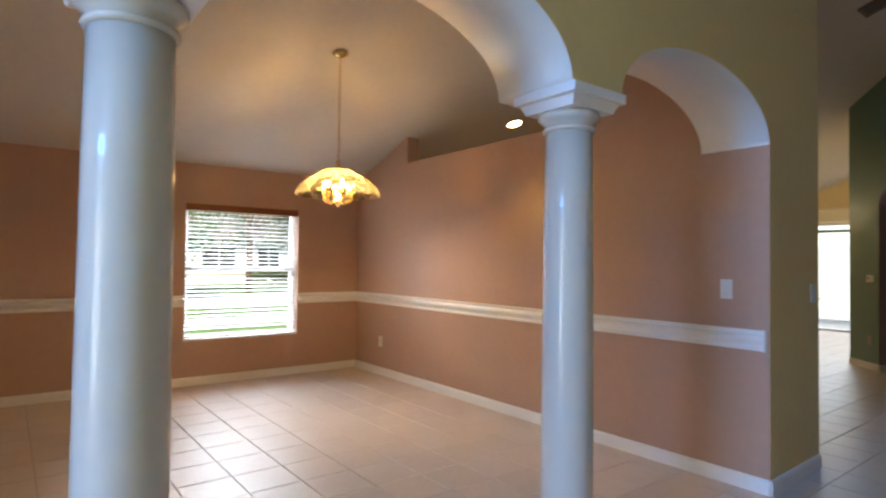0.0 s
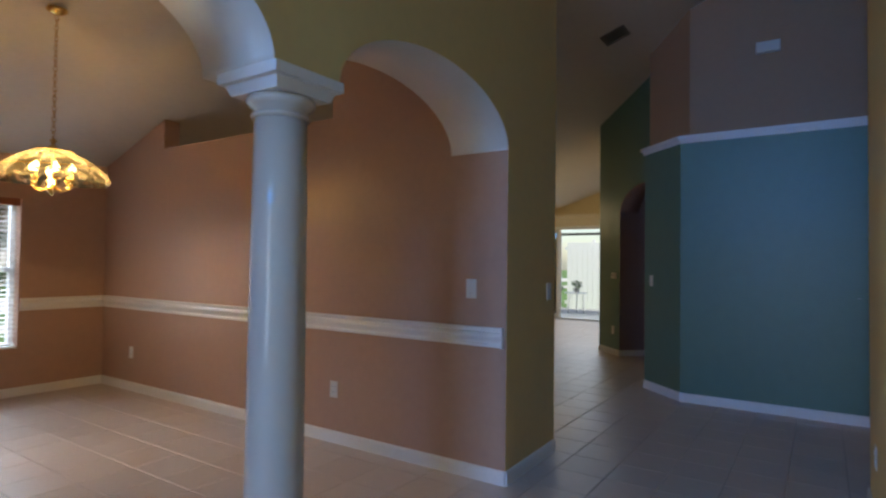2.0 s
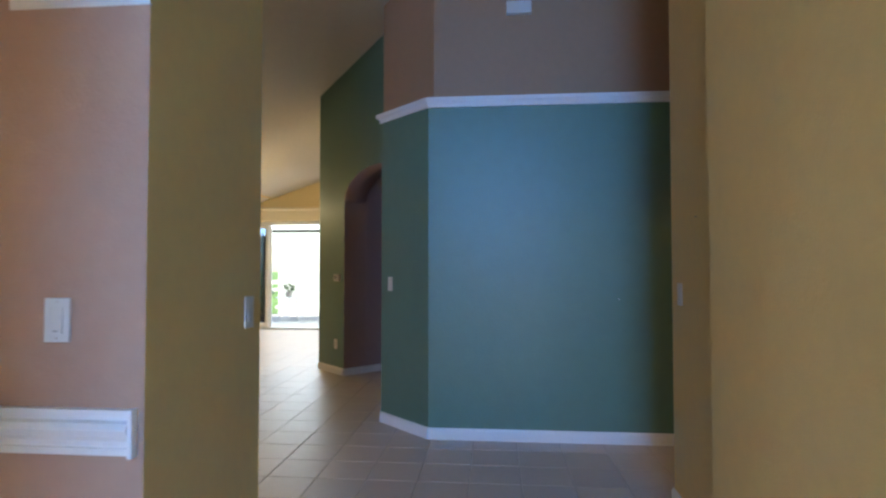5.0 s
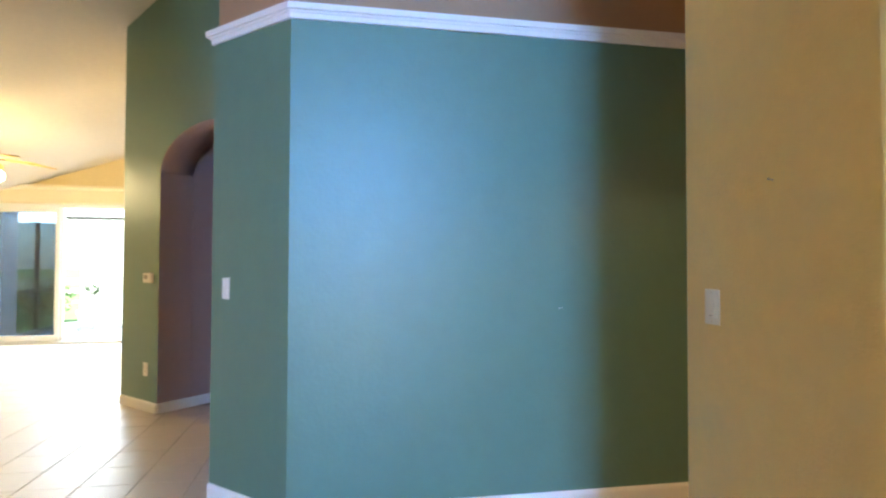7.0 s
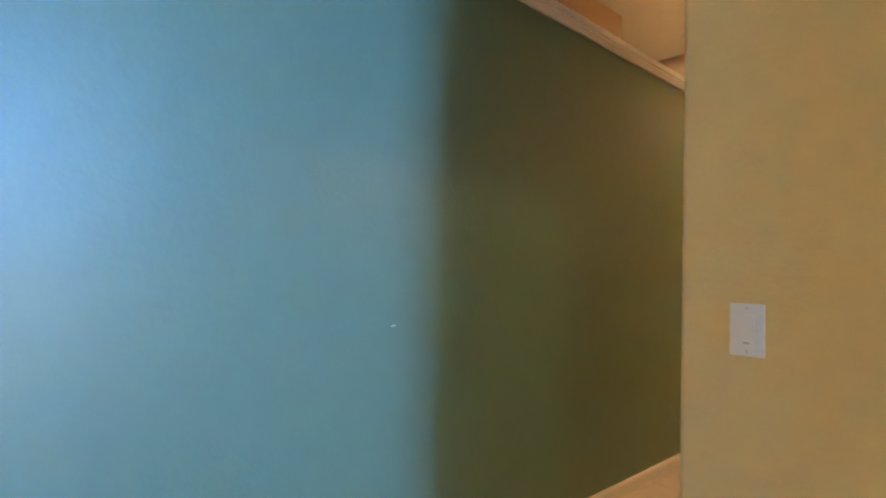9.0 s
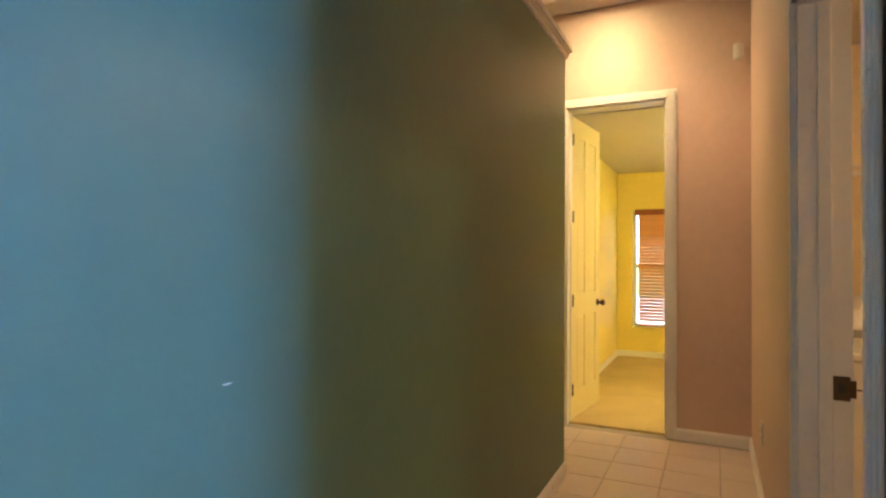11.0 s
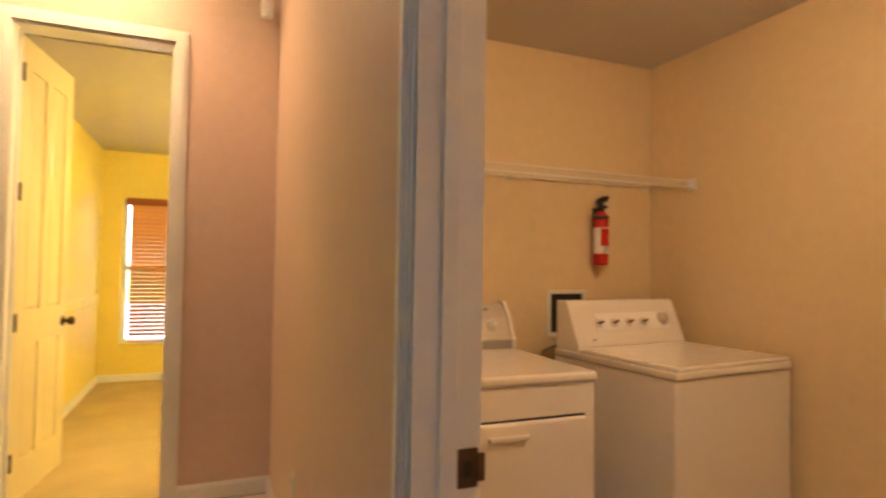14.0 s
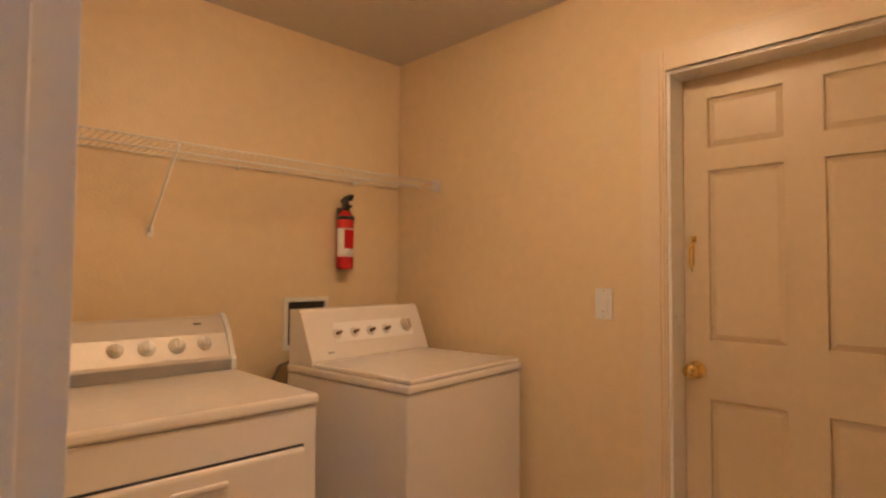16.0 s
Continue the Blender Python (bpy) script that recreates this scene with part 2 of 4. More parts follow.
def tube(points, r, segs=8, bm=None):
    bm = bm or bmesh.new()
    pts = [Vector(p) for p in points]
    rings = []
    for i, p in enumerate(pts):
        d = (pts[min(i + 1, len(pts) - 1)] - pts[max(i - 1, 0)]).normalized()
        side = d.orthogonal().normalized() if not rings else (prev - d * prev.dot(d)).normalized()
        prev = side
        up = d.cross(side)
        rings.append([bm.verts.new(p + r * (side * math.cos(2 * math.pi * k / segs) + up * math.sin(2 * math.pi * k / segs))) for k in range(segs)])
    for a, b in zip(rings, rings[1:]):
        for k in range(segs):
            f = bm.faces.new((a[k], a[(k + 1) % segs], b[(k + 1) % segs], b[k]))
            f.smooth = True
    bm.faces.new(rings[0][::-1])
    bm.faces.new(rings[-1])
    return bm


def mesh_of(name, bm, *materials):
    me = bpy.data.meshes.new(name)
    bm.to_mesh(me)
    bm.free()
    for m in materials:
        me.materials.append(m)
    return me


def part(name, bm, material, parent, label=""):
    ob = new(name, mesh_of(name, bm, material))
    ob.parent = parent
    return tagged(ob, label)


def thing(name, label, category, m=None, group="", kind=""):
    ob = new(name)
    ob.empty_display_size = 0.1
    if m is not None:
        ob.matrix_world = m
    return tagged(ob, label, category, group, kind)


def structure(name, bm, material, label="", category=""):
    mats = material if isinstance(material, (list, tuple)) else (material,)
    return tagged(new(name, mesh_of(name, bm, *mats)), label, category or name.split("_")[0], kind="structure")


def by_normal(bm, rules):
    """Gives each face the material index of the first rule that its normal meets."""
    bm.normal_update()
    for f in bm.faces:
        for rule, index in rules:
            if rule(f.normal, f.calc_center_median()):
                f.material_index = index
                break
    return bm


def arch_points(x0, x1, spring, rise, n=40):
    """Points of a flattened arch from x0 to x1."""
    c, a = (x0 + x1) / 2, (x1 - x0) / 2
    return [(c - a * math.cos(math.pi * i / n), spring + rise * math.sin(math.pi * i / n)) for i in range(n + 1)]


def strip_wall(cols, top, y0, y1, bm=None):
    """A wall along x from columns (x, underside); two columns at one x make an upright jamb."""
    bm = bm or bmesh.new()
    v = [[bm.verts.new(p) for p in ((x, y0, z), (x, y1, z), (x, y0, top), (x, y1, top))] for x, z in cols]
    for (xa, za), (xb, zb), a, b in zip(cols, cols[1:], v, v[1:]):
        if abs(xa - xb) < 1e-6:
            bm.faces.new((a[0], a[1], b[1], b[0]))
            continue
        bm.faces.new((a[0], b[0], b[2], a[2]))
        bm.faces.new((a[1], a[3], b[3], b[1]))
        bm.faces.new((a[2], b[2], b[3], a[3]))
        bm.faces.new((a[0], a[1], b[1], b[0])).smooth = za > 0.1 and zb > 0.1 and max(za, zb) < top
    for e in (v[0], v[-1]):
        bm.faces.new((e[0], e[1], e[3], e[2]))
    bmesh.ops.remove_doubles(bm, verts=bm.verts, dist=1e-5)
    bmesh.ops.recalc_face_normals(bm, faces=bm.faces)
    return bm


# ---- large structure ----
K, Z0, YN, RIDGE = 0.34, 2.27, 6.08, 0.3
TOP = 4.6


def vault(y):
    return Z0 + K * (YN - y) if y > RIDGE else Z0 + K * (YN - RIDGE) - K * (RIDGE - y)


structure("floor", box(-4.75, 13.6, -4.2, 6.2, -0.20, -0.005), M_GROUT, "grout bed under square beige ceramic floor tiles", "floor")
sec = [(6.30, vault(6.30)), (RIDGE, vault(RIDGE)), (-2.0, vault(-2.0)), (-2.0, vault(-2.0) + 0.25), (RIDGE, vault(RIDGE) + 0.25), (6.30, vault(6.30) + 0.25)]
structure("ceiling_vault", prism(sec, -4.75, 13.7, "x"), M_CEIL, "off-white textured vaulted ceiling over the living spaces", "ceiling")

# north wall with the dining window
WX0, WX1, WZ0, WZ1 = 1.74, 2.95, 0.45, 1.86
wall = box(-1.2, WX0, YN, 6.28, 0, 2.6)
box(WX1, 3.87, YN, 6.28, 0, 2.6, bm=wall)
box(WX0, WX1, YN, 6.28, 0, WZ0, bm=wall)
box(WX0, WX1, YN, 6.28, WZ1, 2.6, bm=wall)
structure("wall_north", wall, M_DINING, "rosy tan painted dining wall around a window", "wall")
structure("wall_north_great", box(3.873, 13.7, YN, 6.28, 0, 2.6), M_GREATYEL, "pale yellow painted wall of the great room", "wall")
structure("wall_dining_west", box(-1.2, -1.05, 1.5, YN - 0.003, 0, TOP), M_DINING, "rosy tan painted dining wall", "wall")

# wall between foyer and dining, with arches on columns
SPRING, RISE = 1.975, 0.33
AY0, AY1 = 1.305, 1.705
PIER, C2, C1, CY = 3.715, 2.12, 0.525, 1.45
STUB = 0.155
cols = [(-1.05, 0), (-0.95, 0)]
cols += arch_points(-0.95, C1 - STUB, SPRING, RISE) + arch_points(C1 + STUB, C2 - STUB, SPRING, RISE) + arch_points(C2 + STUB, PIER, SPRING, RISE)
cols += [(PIER, 0), (4.47, 0)]
wall = strip_wall(cols, TOP, AY0, AY1)
by_normal(wall, [
    (lambda n, c: n.y < -0.5, 0),
    (lambda n, c: c.x > 4.44, 0),
    (lambda n, c: n.y > 0.5, 1),
    (lambda n, c: c.z < SPRING - 0.1, 1),
    (lambda n, c: True, 2)])
for v in wall.verts:
    v.co.y += max(0.0, v.co.x - 2.3) * 0.02
structure("wall_arcade", wall, [M_OCHRE, M_DINING, M_WHITE], "ochre foyer wall with white-soffited arches on columns", "wall")
AYP = AY0 + (PIER - 2.3) * 0.02
AYN = AYP + 0.4
half = box(PIER, PIER + 0.15, AYN, 2.78, 0, TOP)
box(PIER, PIER + 0.15, 2.78, 5.0, 0, 2.355, bm=half)
structure("wall_dining_half", half, M_DINING, "rosy tan dining wall stopping below the vault with an open ledge", "wall")
structure("wall_dining_east", box(PIER, PIER + 0.15, 5.0, YN - 0.003, 0, 2.8), [M_DINING], "rosy tan dining wall stub up to the vault", "wall")

# foyer
wall = box(-4.75, -4.6, -0.9, -0.42, 0, TOP)
box(-4.75, -4.6, 1.25, 1.6, 0, TOP, bm=wall)
box(-4.75, -4.6, -0.42, 1.25, 3.72, TOP, bm=wall)
structure("wall_foyer_west", wall, M_OCHRE, "ochre entrance wall with the open front doorway", "wall")
structure("wall_foyer_north", box(-4.6, -1.053, AY0, 1.6, 0, TOP), M_OCHRE, "ochre foyer wall beside the arches", "wall")
NX0, NX1, NZ0, NSP, NRISE = 2.05, 3.44, 0.935, 2.05, 0.03
NY, NB = -0.43, -0.655
low = box(-4.6, NX0, NB, NY, 0, TOP)
box(NX1, 4.69, NB, NY, 0, TOP, bm=low)
box(NX0, NX1, NB, NY, 0, NZ0, bm=low)
strip_wall(arch_points(NX0, NX1, NSP, NRISE), TOP, NB, NY, bm=low)
by_normal(low, [(lambda n, c: n.y > 0.5, 0), (lambda n, c: NX0 - 0.01 < c.x < NX1 + 0.01 and NZ0 - 0.01 < c.z < 2.6, 1), (lambda n, c: True, 0)])
structure("wall_foyer_south", low, [M_OCHRE, M_NICHE], "ochre foyer wall with a deep white niche", "wall")
structure("wall_niche_back", box(-4.6, 4.69, NB - 0.10, NB - 0.0005, 0, TOP), M_NICHE, "white painted back of the niche", "wall")
structure("wall_foyer_corner", box(4.693, 5.535, -0.64, -0.535, 0, TOP, 0.012), M_OCHRE, "ochre wall set back beside the hall opening", "wall")

# hall, laundry and bedroom
HX, HX2, HX3 = 5.392, 5.52, 5.505
DY0, DY1, DZ = -1.70, -0.80, 2.06
wall = box(HX, HX2, -4.09, DY0, 0, TOP)
box(HX, HX3, DY1, -0.643, 0, TOP, bm=wall)
box(HX, HX2, DY0, DY1, DZ, TOP, bm=wall)
by_normal(wall, [(lambda n, c: n.x < -0.5, 1), (lambda n, c: True, 0)])
structure("wall_hall_west", wall, [M_HALL, M_CREAM], "pinkish tan hall wall, daylight put into its colour, with the laundry doorway", "wall")
structure("header_hall", box(5.53, 7.089, -2.05, -1.93, 3.215, TOP), M_TAN, "tan wall above the hall opening", "wall")
structure("ceiling_hall", box(5.365, 9.0, -4.2, -1.93, 3.21, 3.36), M_CEIL, "off-white hall ceiling", "ceiling")
BX0, BX1, BZ = 6.05, 6.79, 2.455
wall = box(5.365, BX0, -4.24, -4.093, 0, 3.2)
box(BX1, 9.0, -4.24, -4.093, 0, 3.2, bm=wall)
box(BX0, BX1, -4.24, -4.093, BZ, 3.2, bm=wall)
by_normal(wall, [(lambda n, c: n.y < -0.5, 1), (lambda n, c: True, 0)])
structure("wall_hall_south", wall, [M_HALL, M_YELLOW], "pinkish tan hall wall, daylight put into its colour, with the bedroom doorway", "wall")
structure("wall_hall_east", box(9.0, 9.15, -4.2, 1.0, 0, TOP), M_TAN, "tan wall at the far end of the side hall", "wall")

LXW, LYS, LC = 3.61, -3.21, 2.385
structure("wall_laundry_south", box(3.44, HX - 0.002, LYS - 0.14, LYS, 0, 2.6), M_CREAM, "cream painted laundry wall behind the appliances", "wall")
GY0, GY1, GZ = -1.752, -0.965, 1.992
wall = box(3.44, LXW, LYS + 0.002, GY0, 0, 2.6)
box(3.44, LXW, GY1, -0.7625, 0, 2.6, bm=wall)
box(3.44, LXW, GY0, GY1, GZ, 2.6, bm=wall)
structure("wall_laundry_west", wall, M_CREAM, "cream painted laundry wall around a panelled door", "wall")
structure("wall_laundry_north", box(3.44, HX - 0.002, -0.80, -0.757, 0, 2.6), M_CREAM, "cream painted laundry wall", "wall")
structure("ceiling_laundry", box(3.44, HX - 0.002, -3.30, -0.76, LC, LC + 0.12), M_CEIL, "off-white laundry ceiling", "ceiling")
structure("wall_garage_dark", box(3.20, 3.28, -2.1, -0.8, 0, 2.4), M_CREAM, "plain wall behind the garage door", "wall")

BYS = -7.55
VX0, VX1, VZ0, VZ1 = 5.55, 6.73, 0.40, 1.925
wall = box(3.2, VX0, BYS - 0.15, BYS, 0, 2.6)
box(VX1, 7.1, BYS - 0.15, BYS, 0, 2.6, bm=wall)
box(VX0, VX1, BYS - 0.15, BYS, 0, VZ0, bm=wall)
box(VX0, VX1, BYS - 0.15, BYS, VZ1, 2.6, bm=wall)
structure("wall_bedroom_south", wall, M_YELLOW, "yellow painted bedroom wall around a window", "wall")
structure("wall_bedroom_east", box(6.92, 7.07, BYS + 0.002, -4.243, 0, 2.6), M_YELLOW, "yellow painted bedroom wall", "wall")
structure("wall_bedroom_west", box(3.2, 3.35, BYS + 0.002, -4.243, 0, 2.6), M_YELLOW, "yellow painted bedroom wall", "wall")
structure("wall_bedroom_north", box(3.35, 5.388, -4.39, -4.243, 0, 2.6), M_YELLOW, "yellow painted bedroom wall", "wall")
structure("ceiling_bedroom", box(3.2, 7.07, BYS, -4.245, 2.43, 2.55), M_CEIL, "off-white bedroom ceiling", "ceiling")
structure("carpet", box(3.3, 7.0, BYS, -4.16, -0.1, 0.012), M_CARPET, "golden beige cut-pile bedroom carpet", "carpet")

# half-height block with its cap, the wall above, and the angled green wall
BW, BYE, BYN = 6.55, -3.06, 0.925
DIA = (6.985, 1.37)
BTOP = 2.488
block = prism([(BW, BYE), (BW, BYN), DIA, (DIA[0] + 0.5, DIA[1] - 0.5), (DIA[0] + 0.5, BYE)], 0, BTOP)
structure("wall_block", block, M_GREEN, "satin teal-green partition wall with an angled end", "wall")
structure("wall_over_block", prism([(7.09, BYE), (7.09, 0.94), (7.72, 1.50), (8.3, 1.0), (8.3, BYE)], 2.585, TOP), M_TAN, "tan upper wall rising behind the plant ledge", "wall")
GREEN = Matrix.Translation((9.31, 2.63, 0)) @ Matrix.Rotation(radians(45), 4, "Z")
gw = strip_wall([(-2.7, 0), (-1.98, 0)] + arch_points(-1.98, -0.62, 2.04, 0.36) + [(-0.62, 0), (0, 0)], TOP, -0.30, 0)
by_normal(gw, [(lambda n, c: n.y > 0.5, 0), (lambda n, c: c.x > -0.1, 0), (lambda n, c: True, 1)])
structure("wall_green", gw, [M_GREEN, M_MAUVE], "green angled wall with a mauve-lined archway", "wall").matrix_world = GREEN
inner = strip_wall([(-2.7, 0), (-2.3, 0)] + arch_points(-2.3, -0.95, 1.98, 0.33) + [(-0.95, 0), (0, 0)], 2.7, -1.25, -1.10)
structure("wall_archway_inner", inner, M_MAUVE, "mauve inner wall with a second archway", "wall").matrix_world = GREEN
structure("wall_archway_side", box(-0.62, -0.5, -1.10, -0.302, 0, 2.7), M_MAUVE, "mauve passage wall", "wall").matrix_world = GREEN
structure("ceiling_archway", box(-2.7, -0.2, -2.3, -0.302, 2.702, 2.8), M_CEIL, "low passage ceiling", "ceiling").matrix_world = GREEN
structure("wall_archway_end", box(-2.7, 0, -2.4, -2.3, 0, 2.8), M_MAUVE, "mauve passage end wall", "wall").matrix_world = GREEN
structure("wall_great_south", box(9.312, 13.7, 2.43, 2.63, 0, TOP), M_GREATYEL, "pale yellow great room wall", "wall")
EX = 13.5
wall = box(EX, EX + 0.18, 6.02, YN - 0.002, 0, 4)
box(EX, EX + 0.18, 2.632, 3.2, 0, 4, bm=wall)
box(EX, EX + 0.18, 3.2, 6.02, 2.19, 4, bm=wall)
structure("wall_great_east", wall, M_GREATYEL, "pale yellow great room wall over the sliding door", "wall")

# ---- trim: baseboards, chair rail, ledge cap, casings ----
def moulding(name, profile, p0, p1, material, label, category):
    """Sweeps a profile of (out, up) points along a wall line from p0 to p1; out is to the left of the way."""
    a, b = Vector(p0), Vector(p1)
    d = (b - a).normalized()
    n = Vector((-d.y, d.x, 0))
    bm = bmesh.new()
    ra = [bm.verts.new(a + n * o + Vector((0, 0, u))) for o, u in profile]
    rb = [bm.verts.new(b + n * o + Vector((0, 0, u))) for o, u in profile]
    k = len(profile)
    for i in range(k):
        bm.faces.new((ra[i], ra[(i + 1) % k], rb[(i + 1) % k], rb[i]))
    bm.faces.new(ra[::-1])
    bm.faces.new(rb)
    bmesh.ops.recalc_face_normals(bm, faces=bm.faces)
    return structure(name, bm, material, label, category)


BASE = [(0.001, 0), (0.014, 0), (0.014, 0.066), (0.010, 0.078), (0.006, 0.085), (0.001, 0.085)]
RAIL = [(0.001, 0.80), (0.013, 0.80), (0.013, 0.816), (0.006, 0.820), (0.010, 0.836), (0.023, 0.850), (0.032, 0.868), (0.026, 0.884), (0.011, 0.890), (0.011, 0.898), (0.022, 0.902), (0.022, 0.918), (0.001, 0.918)]
WHITEBASE = "white painted wooden baseboard along the wall"
RUNS = [
    ((PIER, AYN + 0.02), (PIER, YN)), ((PIER, YN), (-1.05, YN)), ((4.47, AY0 + 2.17 * 0.02), (PIER, AYP)),
    ((PIER, AYP), (PIER, AYN + 0.02)), ((-1.05, AY0), (-4.6, AY0)),
    ((-4.6, NY), (4.69, NY)), ((4.70, -0.535), (5.533, -0.535)), ((HX2, DY0 - 0.06), (HX2, -4.09)),
    ((BW, BYE), (BW, BYN)), ((BW, BYN), DIA),
    ((5.40, -4.09), (BX0 - 0.06, -4.09)), ((BX1 + 0.06, -4.09), (9.0, -4.09)),
    ((6.92, BYS), (6.92, -4.3)), ((3.35, BYS), (6.92, BYS)),
    ((13.5, YN), (3.88, YN)), ((3.55, LYS), (HX, LYS)),
]
for (ax, ay), (bx, by) in RUNS:
    moulding("baseboard", BASE, (ax, ay, 0), (bx, by, 0), M_TRIM, WHITEBASE, "baseboard")
g = GREEN.to_translation()
q = math.sqrt(0.5)
moulding("baseboard", BASE, (g.x - 0.62 * q, g.y - 0.62 * q, 0), (g.x, g.y, 0), M_TRIM, WHITEBASE, "baseboard")
jx, jy = g.x - 0.62 * q, g.y - 0.62 * q
moulding("baseboard", BASE, (jx + 1.1 * q, jy - 1.1 * q, 0), (jx, jy, 0), M_TRIM, WHITEBASE, "baseboard")
RAILTXT = "white moulded chair rail along the dining wall"
moulding("chair_rail", RAIL, (PIER, AYP + 0.03, 0), (PIER, YN, 0), M_TRIM, RAILTXT, "chair rail")
structure("chair_rail_return", box(PIER - 0.027, PIER - 0.001, AYP + 0.0165, AYP + 0.0295, 0.797, 0.921, 0.002), M_TRIM, "white mitred end of the chair rail", "chair rail")
moulding("chair_rail", RAIL, (PIER, YN, 0), (WX1 + 0.01, YN, 0), M_TRIM, RAILTXT, "chair rail")
moulding("chair_rail", RAIL, (WX0 - 0.01, YN, 0), (-1.05, YN, 0), M_TRIM, RAILTXT, "chair rail")
moulding("chair_rail", [(o, u + 0.02) for o, u in RAIL if o < 0.02] , (6.92, BYS, 0), (6.92, -4.95, 0), M_YELLOW, "yellow painted chair rail on the bedroom wall", "chair rail")


def ledge_cap():
    bm = bmesh.new()
    for off, z0, z1 in ((0.014, BTOP - 0.006, BTOP + 0.022), (0.022, BTOP + 0.0225, BTOP + 0.034), (0.036, BTOP + 0.0345, BTOP + 0.066)):
        e = off * math.tan(radians(22.5))
        prism([(BW - off, BYE - off), (BW - off, BYN + e), (DIA[0] - off * q + off * q, DIA[1] + off * 2 * q), (DIA[0] + off * 1.4 + 0.5, DIA[1] - 0.5), (DIA[0] + 0.5 + off, BYE - off)], z0, z1, bm=bm)
    return structure("ledge_cap", bm, M_TRIM, "white moulded cap on top of the green partition", "trim")


ledge_cap()


def casing(name, label, y_or_x, lo, hi, top, face, axis, width=0.062, material=M_TRIM):
    """Door casing round an opening; face: plane of the wall and the way it looks (+1 or -1)."""
    plane, way = face
    root = thing(name, label, "door casing", kind="structure")
    for piece, (a0, a1, z0, z1) in (("casing_side", (lo - width, lo + 0.004, 0, top + width)), ("casing_side", (hi - 0.004, hi + width, 0, top + width)), ("casing_head", (lo + 0.0045, hi - 0.0045, top - 0.004, top + width))):
        bm = bmesh.new()
        for inset, depth in ((0.0, 0.009), (0.008, 0.014), (0.020, 0.018)):
            d0, d1 = sorted((plane + way * 0.0008, plane + way * depth))
            i0 = inset if piece == "casing_side" else 0.0
            args = (a0 + i0, a1 - i0, d0, d1) if axis == "x" else (d0, d1, a0 + i0, a1 - i0)
            box(*args, z0, z1 - inset, 0.0015, bm=bm)
        part(piece, bm, material, root)
    return root


casing("laundry_door_casing", "white moulded casing of the laundry doorway", 0, DY0, DY1, DZ, (HX2, 1), "y")
casing("garage_door_casing", "almond moulded casing around the panelled door", 0, GY0, GY1, GZ, (LXW, 1), "y", 0.088, M_CASING)
casing("bedroom_door_casing", "white moulded casing of the bedroom doorway", 0, BX0, BX1, BZ, (-4.09, 1), "x")


def jamb_liner(name, label, axis, lo, hi, d0, d1, top, stop_at):
    root = thing(name, label, "door jamb", kind="structure")
    t = 0.016
    for piece, a0, a1, z0, z1 in (("jamb_side", lo - 0.001, lo + t, 0, top), ("jamb_side", hi - t, hi + 0.001, 0, top), ("jamb_head", lo + t + 0.0005, hi - t - 0.0005, top - t, top + 0.001)):
        args = (a0, a1, d0, d1) if axis == "x" else (d0, d1, a0, a1)
        part(piece, box(*args, z0, z1, 0.0015), M_TRIM, root)
    for a0, a1 in ((lo + t, lo + t + 0.011), (hi - t - 0.011, hi - t)):
        args = (a0, a1, stop_at, stop_at + 0.035) if axis == "x" else (stop_at, stop_at + 0.035, a0, a1)
        part("door_stop", box(*args, 0, top - t - 0.001, 0.002), M_TRIM, root)
    return root


jamb = jamb_liner("laundry_door_jamb", "white painted jamb of the laundry doorway", "y", DY0, DY1, HX - 0.006, HX2 + 0.002, DZ, HX + 0.045)
sp = part("strike_plate", box(HX + 0.002, HX + 0.044, DY0 + 0.0165, DY0 + 0.020, 0.875, 0.945, 0.003), M_BRONZE, jamb, "dark bronze strike plate")
# no hole is cut: a black box gives the dark inside it
part("latch_hole_shade", box(HX + 0.014, HX + 0.032, DY0 + 0.0195, DY0 + 0.0215, 0.895, 0.925, 0.001), M_BLACK, sp)
part("strike_lip", box(HX - 0.012, HX + 0.006, DY0 + 0.017, DY0 + 0.023, 0.885, 0.935, 0.002), M_BRONZE, sp)
jamb_liner("bedroom_door_jamb", "white painted jamb of the bedroom doorway", "x", BX0, BX1, -4.246, -4.088, BZ, -4.20)
jamb_liner("garage_door_jamb", "white painted jamb of the panelled door", "y", GY0, GY1, 3.396, LXW + 0.002, GZ, LXW - 0.168)


# ---- doors ----
def panel_door(name, label, w, h, t, rows, stile=0.11, mid=0.045, material=M_TRIM):
    """A leaf in its own frame: hinge edge at x = 0, leaf along +x, thickness along y. rows: (z0, z1) of the panel pairs."""
    root = thing(name, label, "door", kind="structure")
    cut = [(stile, w / 2 - mid), (w / 2 + mid, w - stile)]
    xs = [0, stile, w / 2 - mid, w / 2 + mid, w - stile, w]
    for i in (0, 2, 4):
        part("stile", box(xs[i], xs[i + 1], 0, t, 0.01, h), material, root)
    zs = [0.01] + [z for r in rows for z in r] + [h]
    for x0, x1 in cut:
        for z0, z1 in zip(zs[::2], zs[1::2]):
            part("rail", box(x0, x1, 0.0004, t - 0.0004, z0, z1), material, root)
    for x0, x1 in cut:
        for z0, z1 in rows:
            pm = bmesh.new()
            box(x0 - 0.001, x1 + 0.001, t * 0.32, t * 0.68, z0 - 0.001, z1 + 0.001, bm=pm)
            for side in ((t * 0.06, t * 0.32), (t * 0.68, t * 0.94)):
                n0 = len(pm.verts)
                box(x0 + 0.022, x1 - 0.022, side[0], side[1], z0 + 0.022, z1 - 0.022, bm=pm)
                pm.verts.ensure_lookup_table()
                mid = t / 2
                inner = t * 0.32 if side[0] < mid else t * 0.68
